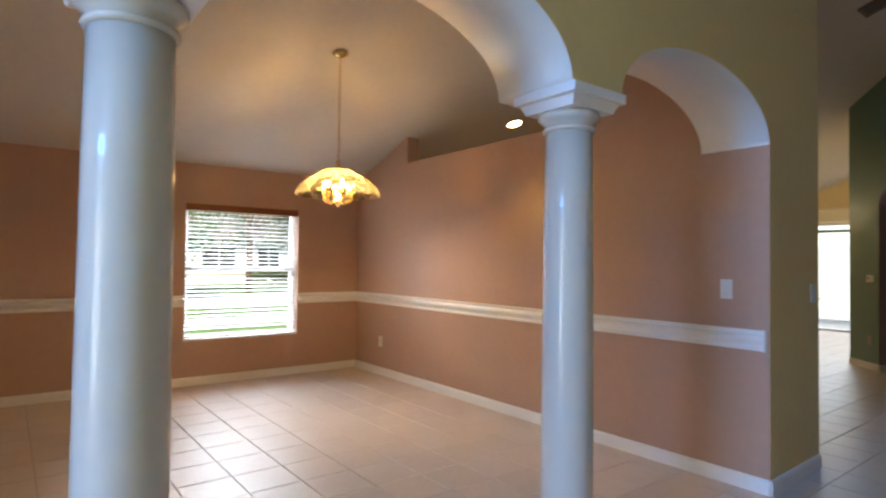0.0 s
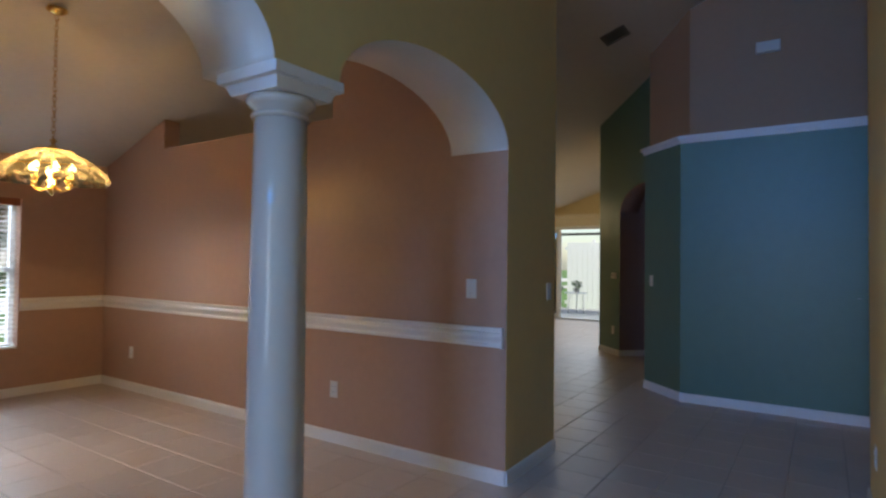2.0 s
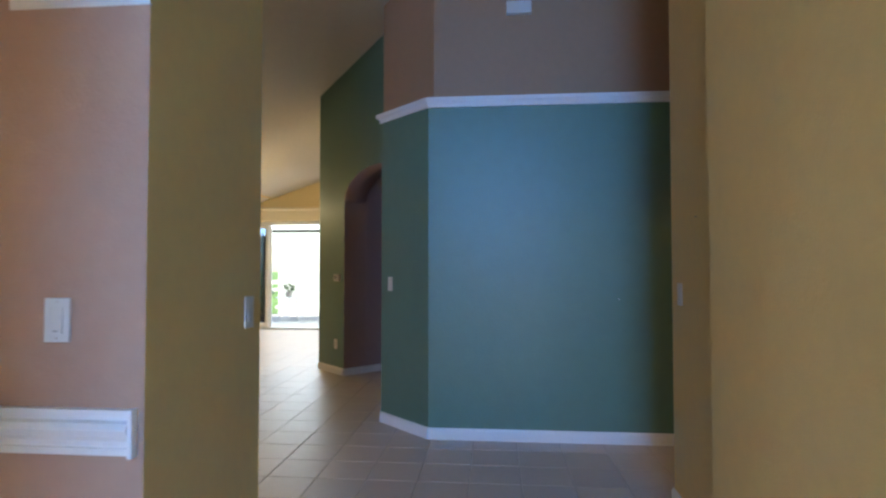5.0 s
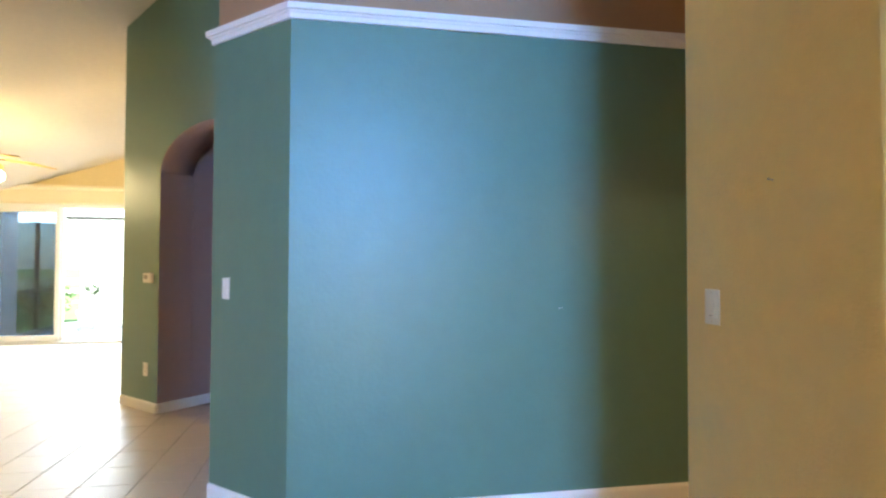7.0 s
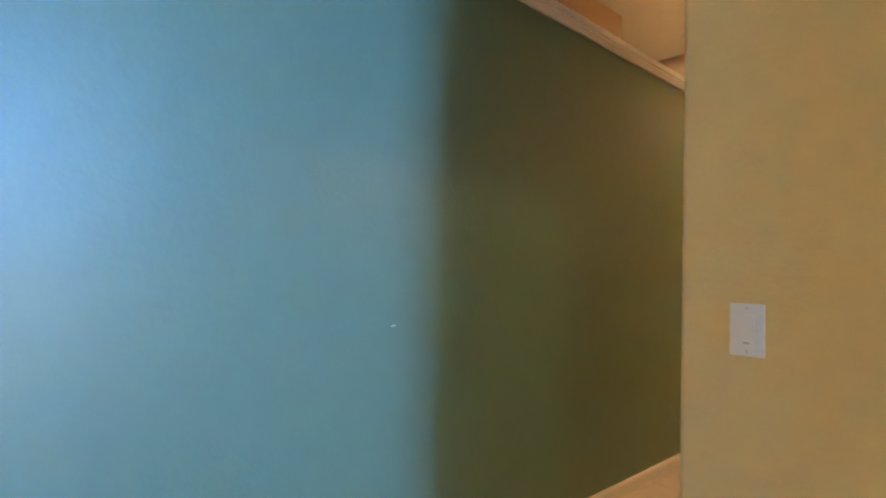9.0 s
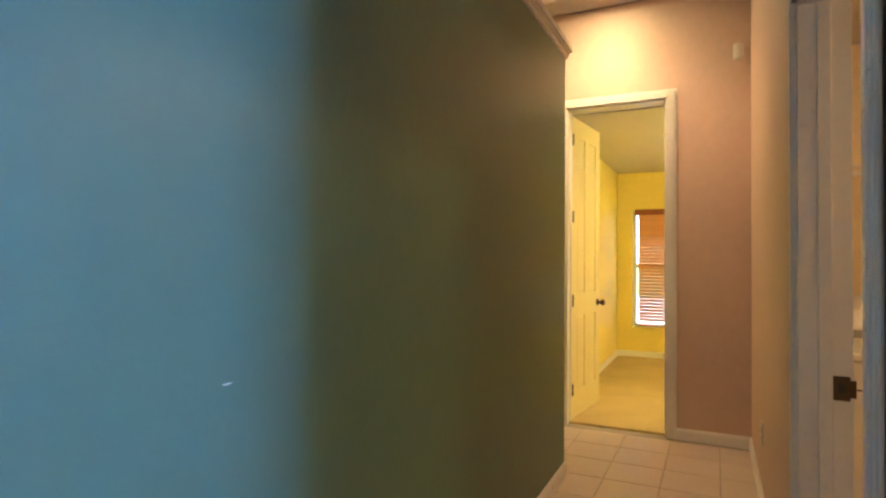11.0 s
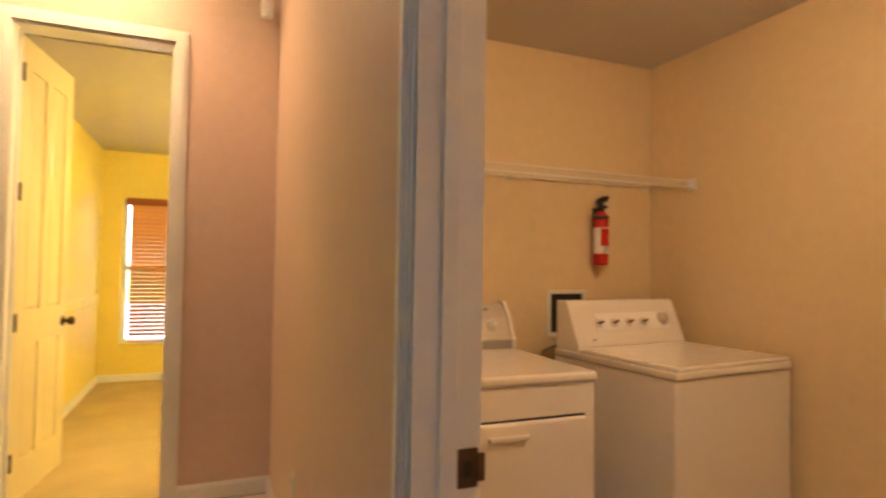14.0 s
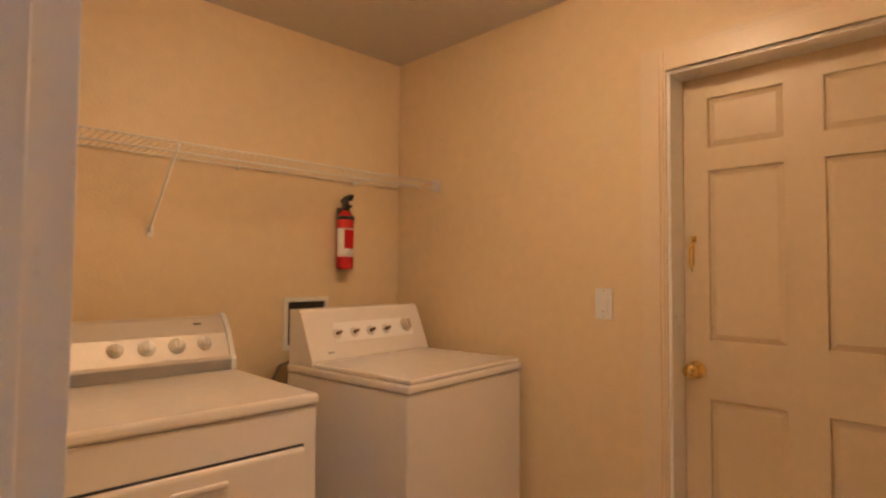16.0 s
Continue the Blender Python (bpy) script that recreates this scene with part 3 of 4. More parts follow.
                for v in pm.verts[n0:]:
                    if abs(v.co.y - inner) < 1e-5:
                        v.co.x += 0.020 if v.co.x > (x0 + x1) / 2 else -0.020
                        v.co.z += 0.020 if v.co.z > (z0 + z1) / 2 else -0.020
            part("panel", pm, material, root)
    return root


def knob(parent, x, z, y, way, material, label):
    prof = [(0.031, 0.0), (0.031, 0.006), (0.014, 0.010), (0.011, 0.026), (0.020, 0.034), (0.027, 0.046), (0.026, 0.058), (0.016, 0.066), (0.004, 0.068)]
    bm = lathe(prof, 20)
    bmesh.ops.transform(bm, matrix=Matrix.Translation((x, y, z)) @ Matrix.Rotation(radians(-90 * way), 4, "X"), verts=bm.verts)
    return part("door_knob", bm, material, parent, label)


gd = panel_door("door_garage", "almond six-panel door with brass knob, closed", GY1 - GY0 - 0.036, GZ - 0.018, 0.044,
                [(0.22, 0.85), (1.05, 1.64), (1.72, 1.895)], 0.085, 0.055, M_GDOOR)
gd.matrix_world = Matrix.Translation((LXW - 0.10 - 0.044, GY1 - 0.018, 0)) @ Matrix.Rotation(radians(-90), 4, "Z")
# leaf along -y, its far face looks at +x (thickness grows along +x)
knob(gd, GY1 - GY0 - 0.036 - 0.040, 0.945, 0.044, 1, M_BRASS, "polished brass knob")
bm = tube([(0.0, 0.046, 0.055), (0.0, 0.060, 0.050), (0.006, 0.066, 0.02), (0.008, 0.066, -0.03), (0.0, 0.062, -0.055), (-0.006, 0.066, -0.03), (-0.006, 0.066, 0.03), (0.0, 0.060, 0.050)], 0.0045)
box(-0.010, 0.010, 0.0442, 0.050, 0.045, 0.068, 0.002, bm=bm)
bmesh.ops.translate(bm, verts=bm.verts, vec=(GY1 - GY0 - 0.036 - 0.034, 0, 1.345))
part("pull_ring", bm, M_BRASS, gd, "small brass drop pull")

LEAF = BX1 - BX0 - 0.036
bd = panel_door("door_bedroom", "tall white panelled door, tinted cream for yellow light, open against the bedroom wall", LEAF, BZ - 0.022, 0.036,
                [(0.22, 0.82), (1.0, 2.28)], material=M_LEAFDOOR)
bd.matrix_world = Matrix.Translation((BX1 - 0.018, -4.245, 0)) @ Matrix.Rotation(radians(-97), 4, "Z")
knob(bd, LEAF - 0.06, 0.90, 0.0, -1, M_BRONZE, "dark bronze knob")
for hz in (0.24, 0.95, 1.62, 2.24):
    hm = box(-0.018, 0.004, -0.004, 0.002, hz - 0.045, hz + 0.045, 0.001)
    tube([(-0.004, -0.007, hz - 0.047), (-0.004, -0.007, hz + 0.047)], 0.007, 8, hm)
    part("hinge", hm, M_BRONZE, bd, "dark bronze hinge")


# ---- columns ----
def column(x, y):
    root = thing("column", "glossy white round column with square capital under the arches", "column", pose(x, y, 0), "columns under the dining arches")
    part("shaft", lathe([(0.104, 0.0), (0.104, 0.4), (0.103, 0.9), (0.099, 1.5), (0.095, 1.815)], 40), M_COLUMN, root)
    part("astragal", lathe([(0.097, 1.815), (0.106, 1.819), (0.108, 1.825), (0.106, 1.831), (0.098, 1.835)], 40), M_COLUMN, root)
    part("neck", lathe([(0.097, 1.835), (0.098, 1.850), (0.112, 1.858), (0.124, 1.870), (0.126, 1.882), (0.118, 1.894)], 40), M_COLUMN, root)
    bm = prism([(-0.125, -0.125), (0.125, -0.125), (0.125, 0.125), (-0.125, 0.125)], 1.894, 1.932)
    for v in bm.verts:
        if v.co.z > 1.92:
            v.co.x *= 1.13
            v.co.y *= 1.13
    part("echinus", bm, M_TRIM, root)
    part("abacus", box(-0.162, 0.162, -0.162, 0.162, 1.933, 1.9735, 0.004), M_TRIM, root)


column(C2, CY)
column(C1, CY)


# ---- switches, outlets, wall fixtures ----
def on_wall(x, y, z, facing):
    """Pose on a wall: local +z looks out of the wall, local y is up. facing: compass angle of the outward way, 0 = +x, 90 = +y."""
    return Matrix.Translation((x, y, z)) @ Matrix.Rotation(radians(facing + 90), 4, "Z") @ Matrix.Rotation(radians(90), 4, "X")


def switch(m, label):
    root = thing("light_switch", label, "light switch", m, "light switches")
    part("plate", box(-0.036, 0.036, -0.058, 0.058, 0.0008, 0.006, 0.002), M_PLASTIC, root)
    bm = box(-0.017, 0.017, -0.034, 0.034, 0.006, 0.010, 0.001)
    for v in bm.verts:
        if v.co.z > 0.008 and v.co.y > 0:
            v.co.z -= 0.003
    part("rocker", bm, M_PLASTIC, root)
    part("led_slot", box(-0.006, 0.006, -0.030, -0.027, 0.0095, 0.0106), M_GREYPL, root)
    for s in (-1, 1):
        part("screw", lathe([(0.003, 0.0062), (0.003, 0.0068)], 8, at=(0, s * 0.048, 0)), M_SATIN, root)


def outlet(m, label):
    root = thing("wall_outlet", label, "outlet", m, "wall outlets")
    part("plate", box(-0.036, 0.036, -0.058, 0.058, 0.0008, 0.006, 0.002), M_PLASTIC, root)
    for s in (-1, 1):
        r = part("receptacle", box(-0.017, 0.017, s * 0.020 - 0.014, s * 0.020 + 0.014, 0.006, 0.0085, 0.003), M_PLASTIC, root)
        for dx in (-0.006, 0.006):
            # uncut plug slots, their inner dark drawn as black boxes
            part("slot_shade", box(dx - 0.0012, dx + 0.0012, s * 0.020 - 0.004, s * 0.020 + 0.006, 0.0083, 0.0088), M_BLACK, r)


switch(on_wall(PIER, 1.575, 1.145, 180), "white rocker dimmer switch on the rosy dining wall")
switch(on_wall(4.36, AY0 + 2.06 * 0.02, 1.115, 270), "white rocker switch on the ochre pier")
switch(on_wall(5.383, -0.535, 1.138, 90), "white rocker switch on the ochre wall by the hall")
switch(on_wall(6.903, BYN + 0.353, 1.14, 135), "white rocker switch on the angled green wall")
switch(on_wall(LXW, -1.995, 1.165, 0), "white rocker switch on the cream laundry wall")
outlet(on_wall(PIER, 2.72, 0.38, 180), "white wall outlet under the dining chair rail")
outlet(on_wall(PIER, 5.50, 0.375, 180), "white wall outlet near the dining corner")
outlet(on_wall(4.23, NY, 0.375, 90), "white wall outlet low on the ochre wall")
outlet(on_wall(g.x - 0.43 * q, g.y - 0.43 * q, 0.355, 135), "white wall outlet low on the green wall")
outlet(on_wall(HX2, -3.1, 0.38, 0), "white wall outlet low in the hall")

th = thing("thermostat", "white wall thermostat beside the green archway", "thermostat", on_wall(g.x - 0.47 * q, g.y - 0.47 * q, 1.145, 135))
part("body", box(-0.065, 0.065, -0.042, 0.042, 0.0008, 0.026, 0.006), M_PLASTIC, th)
part("display", box(-0.045, 0.010, -0.012, 0.026, 0.0255, 0.027, 0.001), M_GREYPL, th)
for bx in (0.028, 0.046):
    part("button", box(bx - 0.006, bx + 0.006, -0.004, 0.012, 0.0255, 0.029, 0.002), M_PLASTIC, th)

ch = thing("door_chime", "white door chime box high on the tan wall", "door chime", on_wall(7.09, 0.22, 3.46, 180))
part("cover", box(-0.105, 0.105, -0.055, 0.055, 0.0008, 0.045, 0.008), M_PLASTIC, ch)
for i in range(5):
    part("grille_slot", box(-0.06 + i * 0.03 - 0.003, -0.06 + i * 0.03 + 0.003, -0.035, 0.035, 0.0445, 0.0465, 0.001), M_PLASTIC, ch)

ms = thing("motion_sensor", "white alarm sensor high in the hall corner", "alarm sensor", Matrix.Translation((5.60, -4.045, 2.705)) @ Matrix.Rotation(radians(45), 4, "Z"))
part("housing", box(-0.028, 0.028, -0.02, 0.03, -0.055, 0.055, 0.010), M_PLASTIC, ms)
part("lens", box(-0.020, 0.020, 0.028, 0.033, -0.045, -0.005, 0.002), M_TRIM, ms)

sd = thing("smoke_detector", "round white smoke detector on the hall ceiling", "smoke detector", pose(6.852, -3.75, 3.2095))
part("base", lathe([(0.066, 0.0), (0.066, -0.012), (0.060, -0.014)], 28), M_PLASTIC, sd)
part("cap", lathe([(0.060, -0.0145), (0.055, -0.034), (0.042, -0.042), (0.012, -0.044)], 28), M_PLASTIC, sd)

M_VENT = mat("dark_grey_vent", (0.13, 0.11, 0.10), 0.6, vary=0.1)
sl = math.degrees(math.atan(K))
vent = thing("ceiling_vent", "grey louvred air vent in the vaulted ceiling", "ceiling vent", Matrix.Translation((6.78, 1.637, vault(1.637) - 0.004)) @ Matrix.Rotation(radians(-sl), 4, "X") @ Matrix.Scale(0.82, 4))
# black sheet stands in for the shaded duct behind the slats
part("duct_shade_sheet", box(-0.13, 0.13, -0.13, 0.13, -0.002, 0.002), M_BLACK, vent)
fr = box(-0.165, 0.165, 0.13, 0.165, -0.012, 0.0, 0.002)
for a in ((-0.165, 0.165, -0.165, -0.13), (-0.165, -0.13, -0.13, 0.13), (0.13, 0.165, -0.13, 0.13)):
    box(*a, -0.012, 0.0, 0.002, bm=fr)
part("frame", fr, M_VENT, vent)
for i in range(9):
    y = -0.115 + i * 0.029
    bm = box(-0.129, 0.129, -0.012, 0.012, -0.001, 0.001)
    bmesh.ops.transform(bm, matrix=Matrix.Translation((0, y, -0.010)) @ Matrix.Rotation(radians(35), 4, "X"), verts=bm.verts)
    part("slat", bm, M_VENT, vent)

def downlight(m, label):
    dl = thing("downlight", label, "ceiling light", m, "recessed downlights")
    part("trim_ring", lathe([(0.072, 0.0), (0.095, 0.0), (0.095, -0.006), (0.072, -0.010), (0.072, 0.0)], 32), M_PLASTIC, dl)
    part("lens", lathe([(0.0715, -0.001), (0.0715, -0.005), (0.02, -0.007)], 28), M_DOWN, dl).visible_shadow = False


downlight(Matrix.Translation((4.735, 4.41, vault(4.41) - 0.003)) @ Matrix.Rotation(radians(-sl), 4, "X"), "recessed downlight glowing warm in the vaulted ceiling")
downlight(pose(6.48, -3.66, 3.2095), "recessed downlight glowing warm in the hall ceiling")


# ---- windows and blinds ----
def window(name, label, x0, x1, z0, z1, yin, yout):
    """Single-hung window set in a wall along x."""
    root = thing(name, label, "window", kind="structure")
    ym = (yin + yout) / 2
    f = 0.045
    zm = z0 + (z1 - z0) * 0.525
    for nm, a in (("window_frame", (x0, x0 + f, z0, z1)), ("window_frame", (x1 - f, x1, z0, z1)), ("window_frame", (x0 + f, x1 - f, z0, z0 + f)), ("window_frame", (x0 + f, x1 - f, z1 - f, z1)), ("meeting_rail", (x0 + f, x1 - f, zm - 0.022, zm + 0.022))):
        part(nm, box(a[0], a[1], ym - 0.03, ym + 0.03, a[2], a[3], 0.003), M_ALU, root)
    for a, b in ((z0 + f, zm - 0.022), (zm + 0.022, z1 - f)):
        p = part("pane", box(x0 + f, x1 - f, ym - 0.003, ym + 0.003, a, b), M_PANE, root)
        p.visible_shadow = False
    return root


def blind(name, label, x0, x1, ztop, zbot, y, material, valance, tilt, pitch=0.043, depth=0.05, way=1):
    root = thing(name, label, "window blind")
    part("valance", box(x0 - 0.045, x1 + 0.045, y - 0.035, y + 0.035, ztop, ztop + 0.075, 0.004), valance, root)
    n = int((ztop - zbot - 0.02) / pitch)
    me = mesh_of("slat", box(x0, x1, -depth / 2, depth / 2, -0.0015, 0.0015), material)
    for i in range(n):
        s = new("slat", me)
        s.parent = root
        s.matrix_basis = Matrix.Translation((0, y, ztop - 0.02 - i * pitch)) @ Matrix.Rotation(radians(tilt), 4, "X")
    part("bottom_rail", box(x0, x1, y - 0.026, y + 0.026, zbot - 0.012, zbot + 0.008, 0.003), material, root)
    for cx in (x0 + 0.12, x1 - 0.12):
        part("ladder_cord", box(cx - 0.0012, cx + 0.0012, y - 0.027, y - 0.0255, zbot, ztop), M_PAPER, root)
    part("wand", tube([(x1 - 0.10, y - 0.04, ztop), (x1 - 0.10, y - 0.042, ztop - 0.75)], 0.004, 6), M_PAPER, root)
    return root


window("window_1", "white single-hung dining window", WX0, WX1, WZ0, WZ1, YN + 0.06, 6.28)
part_sill = structure("window_sill", box(WX0 + 0.001, WX1 - 0.001, YN - 0.012, YN + 0.12, WZ0 + 0.0005, WZ0 + 0.018, 0.003), M_WHITE, "white marble window sill", "window sill")
blind("window_blind", "open white horizontal blind under a reddish wood valance", WX0 + 0.012, WX1 - 0.012, WZ1 - 0.07, WZ0 + 0.04, YN + 0.045, M_SLAT, M_VALANCE, 6)
window("window_2", "white bedroom window", VX0, VX1, VZ0, VZ1, BYS - 0.15, BYS - 0.05)
wood = blind("wood_blind", "half-open cherry wood slat blind in the bedroom window", VX0 + 0.07, VX1 - 0.085, VZ1 - 0.06, VZ0 + 0.03, BYS + 0.02, M_WOOD, M_VALANCE, 51, 0.042)


# ---- chandelier ----
def chandelier(x, y, ztop, zc):
    root = thing("chandelier", "brass chandelier with a scalloped clear glass shade, lit", "chandelier", pose(x, y, 0))
    part("canopy", lathe([(0.062, ztop), (0.064, ztop - 0.012), (0.040, ztop - 0.030), (0.012, ztop - 0.040)], 24), M_BRASS, root)
    n = int((ztop - 0.04 - (zc + 0.24)) / 0.034)
    for i in range(n):
        zz = ztop - 0.045 - i * 0.034
        pts = [(0.011 * math.sin(a), 0, zz - 0.017 + 0.021 * math.cos(a)) for a in [2 * math.pi * k / 10 for k in range(11)]]
        bm = tube(pts, 0.0026, 5)
        bmesh.ops.rotate(bm, verts=bm.verts, cent=(0, 0, 0), matrix=Matrix.Rotation(radians(90 * (i % 2)), 3, "Z"))
        part("chain_link", bm, M_BRASS, root)
    part("stem", lathe([(0.010, zc + 0.25), (0.022, zc + 0.235), (0.010, zc + 0.21), (0.030, zc + 0.19), (0.034, zc + 0.17), (0.014, zc + 0.15), (0.012, zc - 0.06), (0.034, zc - 0.075), (0.038, zc - 0.09), (0.016, zc - 0.11), (0.004, zc - 0.13)], 18), M_BRASS, root)
    shade = bmesh.new()
    segs = 48
    prof = [(0.050, 0.180), (0.115, 0.162), (0.195, 0.122), (0.268, 0.070), (0.312, 0.024), (0.334, -0.018), (0.326, -0.040)]
    rows = []
    for k, (r, z) in enumerate(prof):
        w = 0.010 * (k / 6) ** 1.5
        rows.append([shade.verts.new(((r + w * math.cos(12 * a)) * math.cos(a), (r + w * math.cos(12 * a)) * math.sin(a), zc + z)) for a in [2 * math.pi * i / segs for i in range(segs)]])
    for a, b in zip(rows, rows[1:]):
        for i in range(segs):
            shade.faces.new((a[i], a[(i + 1) % segs], b[(i + 1) % segs], b[i])).smooth = True
    bmesh.ops.recalc_face_normals(shade, faces=shade.faces)
    bmesh.ops.solidify(shade, geom=list(shade.faces), thickness=0.003)
    sh = part("shade", shade, M_SHADE, root, "scalloped clear amber-tinted glass shade")
    for r, z in ((0.299, 0.043), (0.120, 0.165)):
        pts = [(r * math.cos(a), r * math.sin(a), zc + z) for a in [2 * math.pi * i / 40 for i in range(41)]]
        part("band", tube(pts, 0.0035, 6), M_BRASS, sh)
    for i in range(6):
        a = 2 * math.pi * i / 6 + 0.3
        c, s = math.cos(a), math.sin(a)
        pts = [(0.02 * c, 0.02 * s, zc - 0.075), (0.06 * c, 0.06 * s, zc - 0.100), (0.105 * c, 0.105 * s, zc - 0.085), (0.118 * c, 0.118 * s, zc - 0.050), (0.115 * c, 0.115 * s, zc - 0.030)]
        arm = part("arm", tube(pts, 0.007, 8), M_BRASS, root)
        part("candle_cup", lathe([(0.010, -0.032), (0.022, -0.026), (0.024, -0.018), (0.013, -0.016), (0.012, 0.020)], 14, at=(0.115 * c, 0.115 * s, zc)), M_BRASS, arm)
        b = part("bulb", lathe([(0.008, 0.020), (0.018, 0.034), (0.019, 0.050), (0.012, 0.072), (0.003, 0.084)], 14, at=(0.115 * c, 0.115 * s, zc)), M_BULB, arm, "glowing candle bulb")
        b.visible_shadow = False
    return root


CHX, CHY, CHZ = 2.397, 4.035, 1.845
chandelier(CHX, CHY, vault(CHY), CHZ)


# ---- great room: ceiling fan and sliding door ----
def ceiling_fan(x, y, ztop):
    root = thing("ceiling_fan", "bronze ceiling fan with leaf-shaped wooden blades and lit globes", "ceiling fan", pose(x, y, 0, 0, 0, 18))
    part("canopy", lathe([(0.065, ztop + 0.02), (0.07, ztop - 0.03), (0.03, ztop - 0.07), (0.015, ztop - 0.08)], 24), M_BRONZE, root)
    part("downrod", lathe([(0.012, ztop - 0.08), (0.012, 2.60)], 12), M_BRONZE, root)
    part("motor", lathe([(0.03, 2.61), (0.10, 2.585), (0.125, 2.54), (0.125, 2.46), (0.11, 2.42), (0.06, 2.40), (0.055, 2.33), (0.08, 2.30), (0.03, 2.28)], 28), M_BRONZE, root)
    for i in range(5):
        a = radians(72 * i)
        bm = bmesh.new()
        rows = []
        n = 14
        for k in range(n + 1):
            u = k / n
            w = 0.035 + 0.085 * math.sin(math.pi * min(1.0, u * 0.94) ** 0.8)
            w *= 1 - 0.85 * max(0.0, u - 0.9) / 0.1 if u > 0.9 else 1
            r = 0.17 + 0.53 * u
            rows.append([bm.verts.new((r, s * w, 2.425 - 0.05 * u * u + 0.012 * (1 - abs(s)) + 0.03 * s * w)) for s in (-1, -0.5, 0, 0.5, 1)])
        for p, q2 in zip(rows, rows[1:]):
            for j in range(4):
                bm.faces.new((p[j], p[j + 1], q2[j + 1], q2[j])).smooth = True
        bmesh.ops.solidify(bm, geom=list(bm.faces), thickness=0.006)
        bmesh.ops.rotate(bm, verts=bm.verts, cent=(0, 0, 0), matrix=Matrix.Rotation(a, 3, "Z"))
        bl = part("blade", bm, M_BLADE, root, "honey-brown carved leaf blade")
        br = box(0.09, 0.20, -0.015, 0.015, 2.415, 2.424, 0.003)
        bmesh.ops.rotate(br, verts=br.verts, cent=(0, 0, 0), matrix=Matrix.Rotation(a, 3, "Z"))
        part("blade_iron", br, M_BRONZE, bl)
    for i in range(4):
        a = radians(90 * i + 20)
        c, s = math.cos(a), math.sin(a)
        arm = part("light_arm", tube([(0.03 * c, 0.03 * s, 2.30), (0.09 * c, 0.09 * s, 2.285), (0.125 * c, 0.125 * s, 2.30)], 0.01, 8), M_BRONZE, root)
        gl = part("lamp_globe", lathe([(0.03, 2.30), (0.055, 2.28), (0.068, 2.24), (0.06, 2.20), (0.02, 2.175)], 18, at=(0.135 * c, 0.135 * s, 0)), M_FANGLASS, arm, "glowing frosted glass globe")
        gl.visible_shadow = False
    part("pull_chain", tube([(0, 0.02, 2.28), (0, 0.02, 1.98)], 0.003, 5), M_BRASS, root)


M_BLADE = mat("carved_leaf_wood", (0.52, 0.33, 0.07), 0.4, vary=0.2, scale=6, stretch=(6, 6, 1))
ceiling_fan(10.708, 4.563, vault(4.563))

M_CORNICE = mat("cornice_cream", (0.70, 0.62, 0.46), 0.5, vary=0.05)
moulding("window_cornice", [(0.002, 2.19), (0.09, 2.19), (0.10, 2.21), (0.10, 2.40), (0.13, 2.43), (0.13, 2.47), (0.002, 2.47)], (EX, 2.64, 0), (EX, YN - 0.02, 0), M_CORNICE, "cream boxed cornice over the sliding door", "cornice")


def sliding_door():
    root = thing("door_patio", "white aluminium sliding glass patio door, half open", "sliding door", kind="structure")
    x0, x1 = EX + 0.03, EX + 0.15
    for nm, a in (("track_frame", (3.2, 6.02, 0.0, 0.035)), ("track_frame", (3.2, 6.02, 2.13, 2.19)), ("track_frame", (3.2, 3.245, 0.035, 2.13)), ("track_frame", (5.975, 6.02, 0.035, 2.13))):
        part(nm, box(x0, x1, *a, 0.003), M_ALU, root)
    for y0, xo in ((5.03, 0.0), (4.99, 0.05)):
        y1 = y0 + 0.945
        xp = x0 + 0.03 + xo
        leaf = part("sash_frame", box(xp, xp + 0.035, y0, y0 + 0.06, 0.04, 2.13, 0.003), M_ALU, root)
        part("stile", box(xp, xp + 0.035, y1 - 0.06, y1, 0.04, 2.13, 0.003), M_ALU, leaf)
        part("rail", box(xp, xp + 0.035, y0 + 0.06, y1 - 0.06, 0.04, 0.13, 0.003), M_ALU, leaf)
        part("rail", box(xp, xp + 0.035, y0 + 0.06, y1 - 0.06, 2.06, 2.13, 0.003), M_ALU, leaf)
        p = part("pane", box(xp + 0.014, xp + 0.020, y0 + 0.06, y1 - 0.06, 0.13, 2.06), M_TINT, leaf)
        p.visible_shadow = False
    part("pull_handle", box(x0 + 0.012, x0 + 0.03, 5.05, 5.075, 0.92, 1.12, 0.004), M_PLASTIC, root)


sliding_door()


# ---- laundry ----
def dial(parent, x, z, y, lean, r, material, label=""):
    bm = lathe([(r * 1.35, 0.0), (r * 1.35, 0.004), (r, 0.006), (r * 0.92, 0.022), (r * 0.5, 0.024)], 20)
    box(-r * 0.18, r * 0.18, -r * 0.9, r * 0.9, 0.022, 0.032, 0.002, bm=bm)
    bmesh.ops.transform(bm, matrix=Matrix.Translation((x, y, z)) @ Matrix.Rotation(radians(lean - 90), 4, "X"), verts=bm.verts)
    return part("dial", bm, material, parent, label)


def console(w, y0, y1, z0, z1, lean, radius=0.012):
    """Control console: (y, z) outline with a leaning face toward +y, extruded along x."""
    top = y1 - lean
    return prism([(y0, z0), (y1, z0), (y1 + 0.002, z0 + 0.02), (top, z1 - 0.012), (top - 0.014, z1), (y0, z1)], -w / 2, w / 2, "x")


def washer(m):
    root = thing("washing_machine", "white top-loading washing machine against the laundry wall", "washing machine", m)
    w, d, h = 0.685, 0.66, 0.922
    part("cabinet", box(-w / 2, w / 2, -d, 0, 0.02, h - 0.045, 0.008), M_ENAMEL, root)
